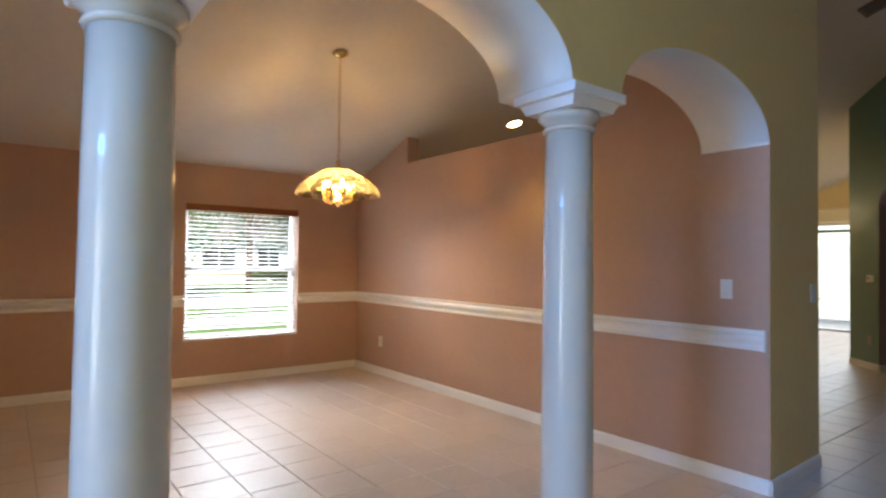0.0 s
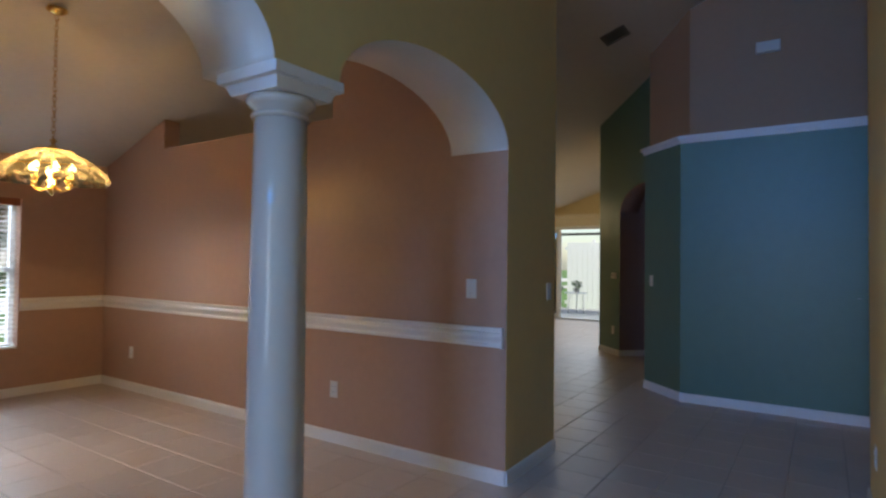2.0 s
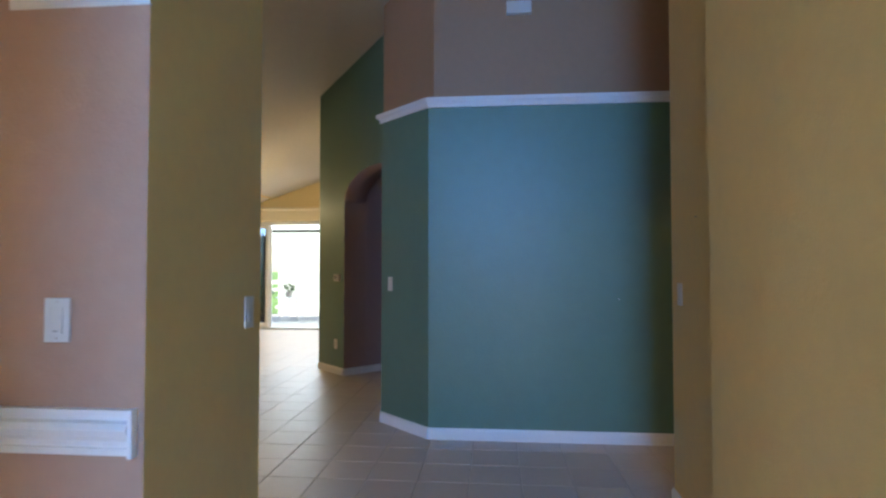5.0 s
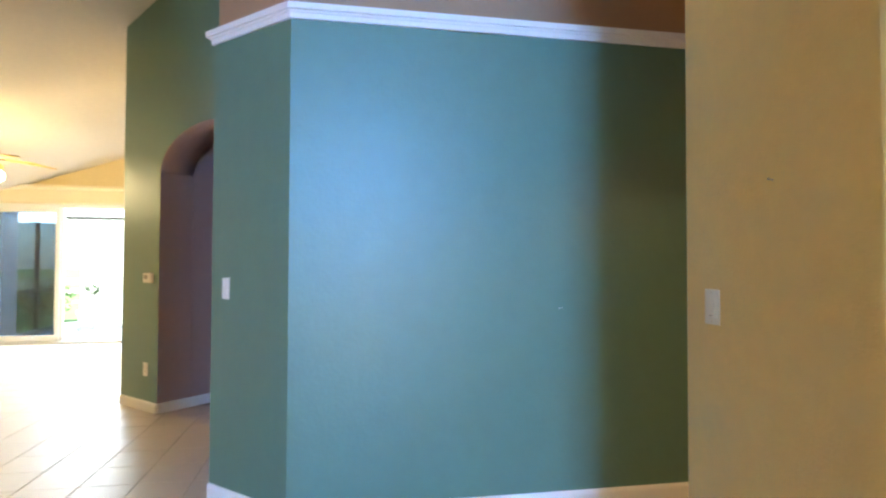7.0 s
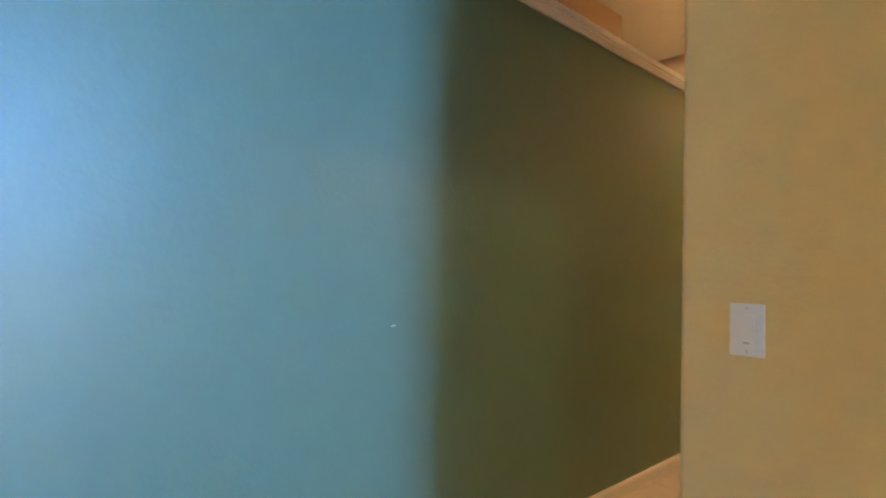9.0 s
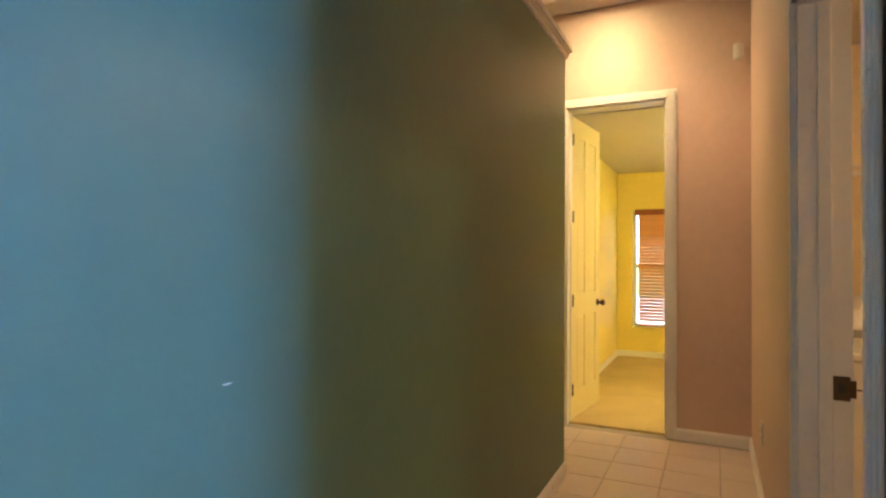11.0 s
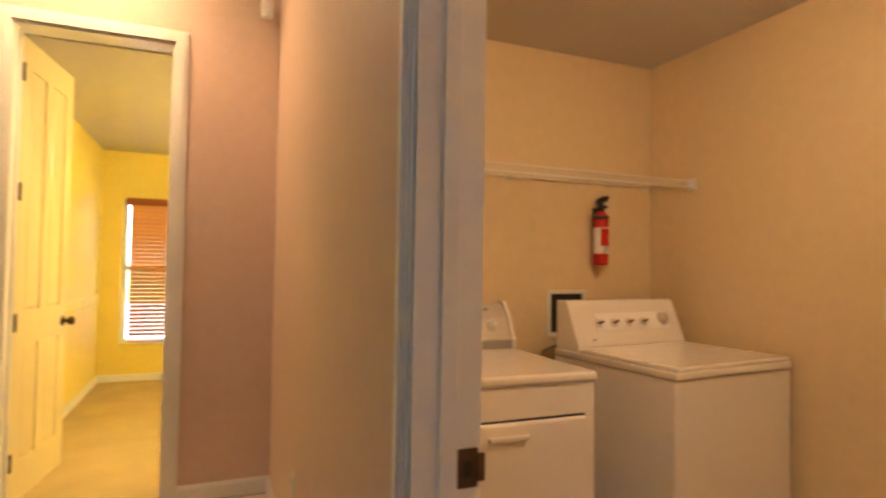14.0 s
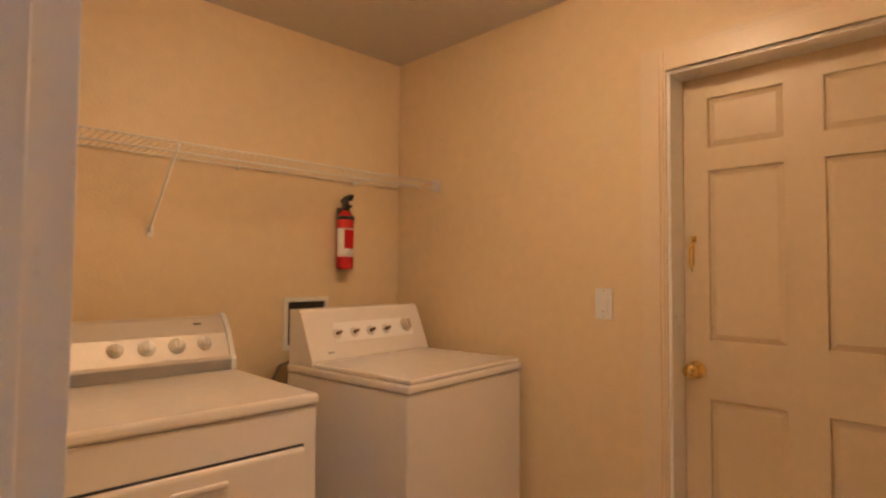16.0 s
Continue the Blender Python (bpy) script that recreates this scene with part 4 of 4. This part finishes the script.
    part("top_deck", box(-w / 2 - 0.002, w / 2 + 0.002, -d, 0.006, h - 0.042, h - 0.012, 0.008), M_ENAMEL, root)
    part("lid", box(-w / 2 + 0.012, w / 2 - 0.012, -d + 0.155, 0.000, h - 0.012, h + 0.004, 0.006), M_ENAMEL, root)
    con = part("console", console(w - 0.014, -d + 0.005, -d + 0.15, h - 0.010, h + 0.205, 0.075), M_ENAMEL, root)
    lean = math.degrees(math.atan(0.075 / 0.18))
    fy = lambda z: -d + 0.152 - 0.075 * (z - h - 0.01) / 0.18
    for i in range(4):
        z = h + 0.105
        disc = lathe([(0.021, 0.0), (0.021, 0.002), (0.018, 0.003)], 20)
        bmesh.ops.transform(disc, matrix=Matrix.Translation((0.185 - i * 0.092, fy(z) + 0.003, z)) @ Matrix.Rotation(radians(lean - 90), 4, "X"), verts=disc.verts)
        part("dial_disc", disc, M_GLOSSWHITE, con)
        dial(con, 0.185 - i * 0.092, z, fy(z) + 0.0045, lean, 0.0065, M_BROWN)
    z = h + 0.115
    dial(con, -0.225, z, fy(z) + 0.001, lean, 0.024, M_SATIN, "large chrome-faced timer dial")
    bm = box(-0.30, 0.16, 0, 0.002, -0.042, 0.042)
    bmesh.ops.transform(bm, matrix=Matrix.Translation((0.04, fy(h + 0.108) + 0.0005, h + 0.108)) @ Matrix.Rotation(radians(lean), 4, "X"), verts=bm.verts)
    part("dial_strip", bm, M_TRIM, con)
    bm = box(-0.012, 0.012, 0, 0.003, -0.003, 0.003)
    bmesh.ops.transform(bm, matrix=Matrix.Translation((0.235, fy(h + 0.035) + 0.001, h + 0.035)) @ Matrix.Rotation(radians(lean), 4, "X"), verts=bm.verts)
    part("badge", bm, M_GREYPL, con)
    for sx in (-1, 1):
        for sy in (-0.05, -d + 0.05):
            part("foot", lathe([(0.02, 0.0), (0.02, 0.021)], 10, at=(sx * (w / 2 - 0.05), sy, 0)), M_BLACK, root)


def dryer(m):
    root = thing("clothes_dryer", "white front-loading clothes dryer with a silver console", "clothes dryer", m)
    w, d, h = 0.69, 0.68, 0.928
    part("cabinet", box(-w / 2, w / 2, -d, 0, 0.02, h - 0.035, 0.008), M_ENAMEL, root)
    part("top_deck", box(-w / 2 - 0.002, w / 2 + 0.002, -d, 0.008, h - 0.033, h, 0.010), M_ENAMEL, root)
    # black sheet behind the door stands in for shade in its gap
    gap = part("door_gap_shade", box(-w / 2 + 0.045, w / 2 - 0.022, 0.0005, 0.003, 0.22, 0.792, 0.001), M_BLACK, root)
    dr = part("door", box(-w / 2 + 0.050, w / 2 - 0.027, 0.0035, 0.026, 0.225, 0.788, 0.009), M_ENAMEL, root)
    part("handle", box(-0.07, 0.07, 0.0255, 0.038, 0.735, 0.752, 0.005), M_ENAMEL, dr)
    y1 = -d + 0.135

    def folded(wide, grow):
        face = [(y1, 0.0), (y1, 0.036), (y1 - 0.012, 0.048), (y1 - 0.050, 0.125), (y1 - 0.060, 0.136), (y1 - 0.094, 0.176), (y1 - 0.108, 0.184)]
        return prism([(-d, h)] + [(y + grow, h + z * (1 + 5 * grow)) for y, z in face] + [(-d, h + 0.184 * (1 + 5 * grow))], -wide / 2, wide / 2, "x")

    con = part("console", folded(w - 0.035, 0.0), M_SATIN, root, "brushed silver control console with a folded face")
    for sx in (-1, 1):
        bm = folded(0.016, 0.010)
        bmesh.ops.translate(bm, verts=bm.verts, vec=(sx * (w / 2 - 0.010), 0, 0))
        part("console_end", bm, M_PLASTIC, con)
    part("console_foot", box(-w / 2 + 0.02, w / 2 - 0.02, -d + 0.13, -d + 0.143, h + 0.0005, h + 0.038, 0.003), M_GREYPL, con)
    lean = math.degrees(math.atan(0.038 / 0.077))
    fy = lambda z: y1 - 0.012 - 0.038 * (z - h - 0.048) / 0.077
    for i, r in enumerate((0.018, 0.021, 0.021, 0.018)):
        z = h + 0.094
        dial(con, -0.245 + i * 0.094, z, fy(z) + 0.001, lean, r, M_PLASTIC)
    z = h + 0.09
    dial(con, 0.25, z, fy(z) + 0.001, lean, 0.030, M_PLASTIC)
    bm = box(-0.014, 0.014, 0, 0.003, -0.0025, 0.0025)
    bmesh.ops.transform(bm, matrix=Matrix.Translation((-0.235, y1 - 0.081, h + 0.160)) @ Matrix.Rotation(radians(41), 4, "X"), verts=bm.verts)
    part("badge", bm, M_BLACK, con)
    for sx in (-1, 1):
        for sy in (-0.05, -d + 0.05):
            part("foot", lathe([(0.02, 0.0), (0.02, 0.021)], 10, at=(sx * (w / 2 - 0.05), sy, 0)), M_BLACK, root)


washer(Matrix.Translation((3.988, -2.325, 0)) @ Matrix.Rotation(radians(6.0), 4, "Z"))
dryer(Matrix.Translation((4.985, -2.33, 0)))


def wire_shelf():
    root = thing("wire_shelf", "white vinyl-coated wire shelf on the laundry wall", "wire shelf")
    x0, x1, yb, yf, z = LXW + 0.012, HX - 0.01, LYS + 0.012, LYS + 0.305, 1.72
    for nm, y, zz in (("back_rod", yb, z), ("front_rod", yf, z), ("lip_rod", yf + 0.004, z - 0.036), ("middle_rod", (yb + yf) / 2, z - 0.004)):
        part(nm, tube([(x0, y, zz), (x1, y, zz)], 0.0034, 6), M_WIRE, root)
    n = int((x1 - x0) / 0.0254)
    wire = mesh_of("cross_wire", tube([(0, yb, z + 0.003), (0, yf, z + 0.003), (0, yf + 0.005, z - 0.004), (0, yf + 0.006, z - 0.038)], 0.0013, 4), M_WIRE)
    for i in range(n + 1):
        o = new("cross_wire", wire)
        o.parent = root
        o.location = (x0 + 0.01 + i * 0.0254, 0, 0)
    for bx in (4.838,):
        part("brace", tube([(bx + 0.005, yf - 0.004, z - 0.008), (bx, LYS + 0.012, z - 0.275), (bx + 0.002, LYS + 0.004, z - 0.295)], 0.006, 6), M_WIRE, root)
        part("brace_foot", box(bx - 0.012, bx + 0.012, LYS + 0.0008, LYS + 0.006, z - 0.315, z - 0.27, 0.002), M_WIRE, root)
    part("end_bracket", box(LXW + 0.0008, LXW + 0.022, yf - 0.025, yf + 0.022, z - 0.045, z + 0.012, 0.004), M_PLASTIC, root)
    for bx in (3.9, 4.5, 5.1):
        part("wall_clip", box(bx - 0.008, bx + 0.008, LYS + 0.0008, LYS + 0.018, z - 0.012, z + 0.012, 0.003), M_PLASTIC, root)


wire_shelf()


def extinguisher(m):
    root = thing("fire_extinguisher", "small red fire extinguisher hung on the laundry wall", "fire extinguisher", m)
    part("cylinder", lathe([(0.010, 0.0), (0.036, 0.004), (0.040, 0.014), (0.040, 0.235), (0.036, 0.258), (0.022, 0.275), (0.016, 0.285)], 28), M_RED, root)
    lab = lathe([(0.0404, 0.062), (0.0406, 0.063), (0.0406, 0.195), (0.0404, 0.196)], 28)
    bmesh.ops.delete(lab, geom=[v for v in lab.verts if v.co.y < -0.012], context="VERTS")
    lb = part("label", lab, M_PAPER, root, "white printed label")
    part("label_panel", box(-0.020, 0.030, 0.0385, 0.0414, 0.100, 0.190, 0.0005), M_RED, lb)
    for i in range(3):
        part("print_bar", box(-0.020, 0.018 - 0.006 * i, 0.0408, 0.0416, 0.072 + i * 0.010, 0.076 + i * 0.010), M_GREYPL, lb)
    part("strap", lathe([(0.0405, 0.238), (0.043, 0.239), (0.043, 0.255), (0.0385, 0.256)], 24), M_BLACK, root)
    valve = part("valve", lathe([(0.018, 0.282), (0.020, 0.300), (0.014, 0.325), (0.008, 0.33)], 16), M_BLACK, root)
    part("lever", prism([(-0.025, 0.318), (0.040, 0.330), (0.055, 0.348), (0.05, 0.356), (0.0, 0.350), (-0.028, 0.335)], -0.010, 0.010, "x"), M_BLACK, valve)
    part("nozzle", tube([(0, 0.018, 0.303), (0, 0.045, 0.300)], 0.008, 8), M_BLACK, valve)
    part("bracket", box(-0.016, 0.016, -0.052, -0.038, 0.06, 0.30, 0.002), M_BLACK, root)


extinguisher(pose(3.985, LYS + 0.055, 1.288))

wb = thing("washer_supply_box", "recessed laundry supply box with white frame behind the washer", "supply box")
bx0, bx1, bz0, bz1 = 4.045, 4.275, 0.925, 1.16
# black plate on the wall paints the shade inside the box
part("recess", box(bx0 + 0.02, bx1 - 0.02, LYS + 0.0008, LYS + 0.004, bz0 + 0.02, bz1 - 0.02), M_BLACK, wb, "flat black plate for the shaded recess")
for a in ((bx0, bx1, bz1 - 0.02, bz1), (bx0, bx1, bz0, bz0 + 0.02), (bx0, bx0 + 0.02, bz0 + 0.02, bz1 - 0.02), (bx1 - 0.02, bx1, bz0 + 0.02, bz1 - 0.02)):
    part("frame", box(a[0], a[1], LYS + 0.0008, LYS + 0.014, a[2], a[3], 0.002), M_PLASTIC, wb)
for hx in (4.08, 4.16):
    v = part("valve", tube([(hx, LYS + 0.004, 1.04), (hx, LYS + 0.05, 1.04), (hx, LYS + 0.055, 1.01)], 0.010, 8), M_BRASS, wb)
    part("hose", tube([(hx, LYS + 0.055, 1.012), (hx + 0.01, LYS + 0.07, 0.85), (hx + 0.03, LYS + 0.09, 0.6), (hx + 0.02, LYS + 0.10, 0.3)], 0.011, 8), M_GREYPL, v)
cd = thing("power_cord", "thin grey cable hanging behind the dryer", "cable")
part("cord", tube([(4.22, LYS + 0.008, 0.88), (4.30, LYS + 0.02, 0.86), (4.40, LYS + 0.05, 0.70), (4.42, LYS + 0.06, 0.3), (4.40, LYS + 0.06, 0.01)], 0.006, 6), M_GREYPL, cd)

# flush lamp fixtures added out of view on the laundry and bedroom ceilings
def unseen_flush_lamp(x, y, z, label):
    root = thing("unseen_flush_lamp", label, "ceiling light", pose(x, y, z), "flush ceiling lamps")
    part("pan", lathe([(0.15, -0.0005), (0.15, -0.02), (0.14, -0.024)], 28), M_BRASS, root)
    d = part("dome", lathe([(0.138, -0.0245), (0.13, -0.05), (0.09, -0.075), (0.02, -0.085)], 28), M_DOME, root)
    d.visible_shadow = False


M_DOME = glow("lamp_dome_glow", (1.0, 0.72, 0.38), 5.0)
unseen_flush_lamp(4.55, -1.75, LC, "assumed brass flush lamp, out of view, for the laundry's warm light")
unseen_flush_lamp(4.95, -5.1, 2.43, "added brass flush lamp, out of view, to light the bedroom")

# small marks on the walls
nl = thing("nail", "small bare nail in the ochre wall", "nail")
part("shank", tube([(5.115, -0.535, 1.519), (5.115, -0.520, 1.522)], 0.0022, 6), M_GREYPL, nl)
part("head", tube([(5.115, -0.5205, 1.522), (5.115, -0.519, 1.522)], 0.004, 8), M_GREYPL, nl)
sc = thing("wall_scuff", "short white scratch in the green paint", "scratch")
part("mark", box(BW - 0.0015, BW - 0.0004, -0.482, -0.462, 1.043, 1.046), M_PAPER, sc)


# ---- outdoors ----
structure("ground", box(-120, 140, -120, 160, -0.35, -0.25), M_LAWN, "mown green lawn", "ground")
structure("lanai_deck", box(13.72, 17.2, 0.6, 6.4, -0.245, -0.02), M_ROAD, "pale concrete patio deck", "patio")
structure("pavement", box(-60, 60, 13.6, 15.0, -0.249, -0.20), M_ROAD, "pale concrete pavement across the lawn", "pavement")
structure("road", box(-60, 60, 19.0, 25.5, -0.249, -0.22), M_ROAD, "light grey residential road", "road")
# pale slab added so the blind gaps show bright ground instead of lawn
structure("driveway", box(-2, 12, -24, -9.6, -0.249, -0.22), M_ROAD, "pale slab added behind the bedroom to show bright through the blind", "driveway")
structure("porch_slab", box(-9, -4.76, -2.5, 3.5, -0.245, -0.02), M_ROAD, "concrete entrance porch", "porch")


def cage(x0, x1, y0, y1):
    """Patio screen: one side along x at y1 from the house stub, one along y at x1."""
    root = thing("screen_enclosure", "dark aluminium screen enclosure around the patio", "screen enclosure")
    for x in (x0, x0 + 0.75, x1):
        part("post", box(x - 0.03, x + 0.03, y1 - 0.03, y1 + 0.03, -0.02, 2.72, 0.004), M_DKALU, root)
    for y in (y0, y0 + 1.9):
        part("post", box(x1 - 0.03, x1 + 0.03, y - 0.03, y + 0.03, -0.02, 2.72, 0.004), M_DKALU, root)
    for z in (0.02, 0.76, 2.24, 2.69):
        part("rail", box(x0 + 0.03, x1 - 0.03, y1 - 0.025, y1 + 0.025, z - 0.03, z + 0.03, 0.004), M_DKALU, root)
    for z in (2.15, 2.69):
        part("rail", box(x1 - 0.025, x1 + 0.025, y0 + 0.03, y1 - 0.03, z - 0.035, z + 0.035, 0.004), M_DKALU, root)


cage(14.45, 16.0, 1.2, 6.12)
# overhang slab added out of view to keep sun out of the bedroom
structure("eave_bedroom", box(3.0, 7.4, BYS - 1.55, BYS - 0.155, 2.40, 2.55), M_STUCCO, "unseen overhang slab added above the bedroom window to block the sun", "eave")
structure("wall_lanai_stub", box(13.71, 14.42, 6.05, 6.2, -0.02, 2.719), M_STUCCO, "pale stucco stub wall beside the patio door", "wall")
structure("lanai_roof", box(13.72, 15.6, 1.0, 6.3, 2.721, 2.85), M_STUCCO, "white underside of the patio roof", "roof")


def leaves(bm, centre, radius, count, size, rnd, flat=1.0):
    for _ in range(count):
        d = Vector((rnd.gauss(0, 1), rnd.gauss(0, 1), rnd.gauss(0, 1) * flat)).normalized() * radius * rnd.uniform(0.45, 1.0)
        p = Vector(centre) + d
        u = Vector((rnd.uniform(-1, 1), rnd.uniform(-1, 1), rnd.uniform(-1, 1))).normalized()
        w = u.orthogonal().normalized()
        s = size * rnd.uniform(0.6, 1.3)
        bm.faces.new([bm.verts.new(p + u * s), bm.verts.new(p + w * s * 0.4), bm.verts.new(p - u * s), bm.verts.new(p - w * s * 0.4)])


def tree(x, y, h, r, seed):
    rnd = random.Random(seed)
    root = thing("tree", "broad green leafy tree in the front garden", "tree", pose(x, y, -0.25), "garden trees")
    trunk = tube([(0, 0, 0), (0.05, 0.02, h * 0.2), (0.02, 0.05, h * 0.45), (0.1, 0, h * 0.6)], 0.16, 10)
    crown = bmesh.new()
    for i in range(9):
        a = rnd.uniform(0, 6.28)
        rr = r * rnd.uniform(0.25, 0.8)
        c = (rr * math.cos(a), rr * math.sin(a), h * rnd.uniform(0.34, 0.95))
        tube([(0.05, 0.02, h * 0.4), (c[0] * 0.5, c[1] * 0.5, (h * 0.4 + c[2]) / 2 + 0.2), c], 0.05, 6, trunk)
        leaves(crown, c, r * rnd.uniform(0.35, 0.55), 420, 0.16, rnd, 0.8)
    part("trunk", trunk, M_BARK, root)
    part("crown", crown, M_LEAF, root)


def hedge(name, label, x0, x1, y0, y1, h, count, seed, size=0.07):
    rnd = random.Random(seed)
    bm = bmesh.new()
    for _ in range(count):
        p = (rnd.uniform(x0, x1), rnd.uniform(y0, y1), -0.25 + h * (0.1 + 0.9 * rnd.random() ** 0.6) * (0.85 + 0.15 * math.sin(rnd.uniform(0, 6))))
        leaves(bm, p, 0.12, 5, size, rnd)
    root = thing(name, label, "hedge")
    part("foliage", bm, M_LEAF, root)
    part("stems", tube([((x0 + x1) / 2, (y0 + y1) / 2, -0.25), ((x0 + x1) / 2, (y0 + y1) / 2, h * 0.5)], 0.04, 6), M_BARK, root)


tree(3.2, 21.5, 6.5, 3.2, 1)
tree(9.5, 27.0, 7.5, 3.6, 2)
tree(5.8, 28.5, 7.0, 3.4, 7)
tree(15.0, 30.0, 8.0, 4.0, 3)
hedge("shrub", "rounded green shrub by the road", 8.0, 9.6, 17.0, 18.0, 1.0, 350, 4)
hedge("shrub", "low dark shrubs before the neighbouring house", 12.0, 19.0, 34.0, 35.0, 1.1, 700, 6, 0.12)
hedge("patio_hedge", "dense green hedge outside the patio screen", 18.6, 19.8, 7.4, 14.0, 1.1, 1300, 5)


# invented white boards that stand in for the overbright outdoors past the open door
def fence(x, y0, y1, h):
    root = thing("bright_backdrop_boards", "white boards added as a bright backdrop beyond the patio", "fence")
    n = int((y1 - y0) / 0.18)
    board = mesh_of("board", box(-0.012, 0.012, 0.004, 0.174, 0.03, h, 0.003), M_SLAT)
    for i in range(n):
        o = new("board", board)
        o.parent = root
        o.location = (x, y0 + i * 0.18, -0.25)
    for z in (0.25, h - 0.2):
        part("rail", box(x + 0.013, x + 0.05, y0, y1, z - 0.30, z - 0.19, 0.003), M_SLAT, root)
    for i in range(0, n + 1, 10):
        part("post", box(x + 0.05, x + 0.15, y0 + i * 0.18 - 0.05, y0 + i * 0.18 + 0.05, -0.25, h - 0.15, 0.004), M_SLAT, root)


fence(19.4, -1.0, 7.2, 2.3)


def house(x, y, w, label):
    root = thing("neighbour_house", label, "house", pose(x, y, -0.25))
    part("wall", box(0, w, 0, 9, 0, 3.0), M_STUCCO, root)
    part("roof", prism([(-0.7, 2.9), (w + 0.7, 2.9), (w - 3.0, 5.0), (3.0, 5.0)], -0.7, 9.7, "y"), M_ROOF, root)
    for wx, ww, z0, z1 in ((1.5, 1.6, 0.9, 2.3), (5.0, 1.2, 0.0, 2.2), (8.0, 2.0, 0.9, 2.3), (11.5, 1.4, 0.9, 2.3)):
        if wx + ww < w:
            wdw = part("window", box(wx, wx + ww, -0.03, -0.002, z0, z1, 0.004), M_DKGLASS, root)
            part("frame", box(wx + ww / 2 - 0.03, wx + ww / 2 + 0.03, -0.05, -0.031, z0, z1), M_ALU, wdw)
    part("garage_door", box(w - 4.5, w - 0.8, -0.03, -0.002, 0, 2.2), M_ALU, root)


house(2.0, 37.0, 18.0, "pale stucco one-storey house with shingle roof across the road")
house(30.0, -4.0, 16.0, "pale stucco one-storey house behind the patio")

tb = thing("patio_table", "low pale round patio table on the deck", "table", pose(15.6, 5.35, -0.02))
part("tabletop", lathe([(0.02, 0.535), (0.31, 0.535), (0.325, 0.548), (0.31, 0.56), (0.02, 0.56)], 24), M_SLAT, tb)
for i in range(3):
    a = 2.1 * i + 0.3
    part("leg", tube([(0.24 * math.cos(a), 0.24 * math.sin(a), 0.0), (0.20 * math.cos(a), 0.20 * math.sin(a), 0.536)], 0.014, 6), M_SLAT, tb)
pp = thing("potted_plant", "small leafy plant in a grey pot on the patio table", "potted plant", pose(15.6, 5.35, 0.5405))
part("pot", lathe([(0.05, 0.0), (0.07, 0.02), (0.09, 0.12), (0.095, 0.13), (0.08, 0.13)], 18), M_ROAD, pp)
bm = bmesh.new()
leaves(bm, (0, 0, 0.22), 0.15, 80, 0.05, random.Random(8))
part("foliage", bm, M_LEAF, pp)

# ---- floor tiles ----
floor_ob = bpy.data.objects["floor"]
PITCH, TX, TY = 0.309, 6.335, 2.75


def tile_bm(bm, cx, cy, half=0.1528):
    lo, e = -0.006, 0.003
    rings = []
    for s, z in ((half, lo), (half, -e), (half - e, 0.0)):
        rings.append([bm.verts.new((cx + a * s, cy + b * s, z)) for a, b in ((-1, -1), (1, -1), (1, 1), (-1, 1))])
    for p, r in zip(rings, rings[1:]):
        for i in range(4):
            bm.faces.new((p[i], p[(i + 1) % 4], r[(i + 1) % 4], r[i]))
    bm.faces.new(rings[-1])


single = bmesh.new()
tile_bm(single, 0, 0)
tile_mesh = mesh_of("tile", single, M_TILE)
rest = bmesh.new()
NEAR = ((5.55, 6.5, -4.0, -0.6), (6.9, 9.2, 1.5, 3.4), (1.0, 3.7, 2.2, 4.2), (3.9, 6.5, -0.3, 1.9))
made = 0
for i in range(-37, 26):
    for j in range(-24, 12):
        cx, cy = TX + (i + 0.5) * PITCH, TY + (j + 0.5) * PITCH
        if not (-4.5 < cx < 13.45 and not (cx < -1.2 and cy > 1.3) and -4.05 < cy < 6.05):
            continue
        if cx < 5.3 and cy < -0.6 and not (3.6 < cx and cy > -3.2):
            continue
        if 6.75 < cx < 7.4 and -3.0 < cy < 0.7 or cx > 9.2 and cy < 2.4 and cy > -3.0:
            continue
        if made < 300 and any(a < cx < b and c < cy < d for a, b, c, d in NEAR):
            o = new("tile", tile_mesh)
            o.parent = floor_ob
            o.location = (cx, cy, 0)
            o.rotation_euler.z = (0, math.pi / 2, math.pi, -math.pi / 2)[(i * 7 + j * 3) % 4]
            made += 1
        else:
            tile_bm(rest, cx, cy)
field = new("tile_field", mesh_of("tile_field", rest, M_TILE))
field.parent = floor_ob
tagged(field, kind="stuff")
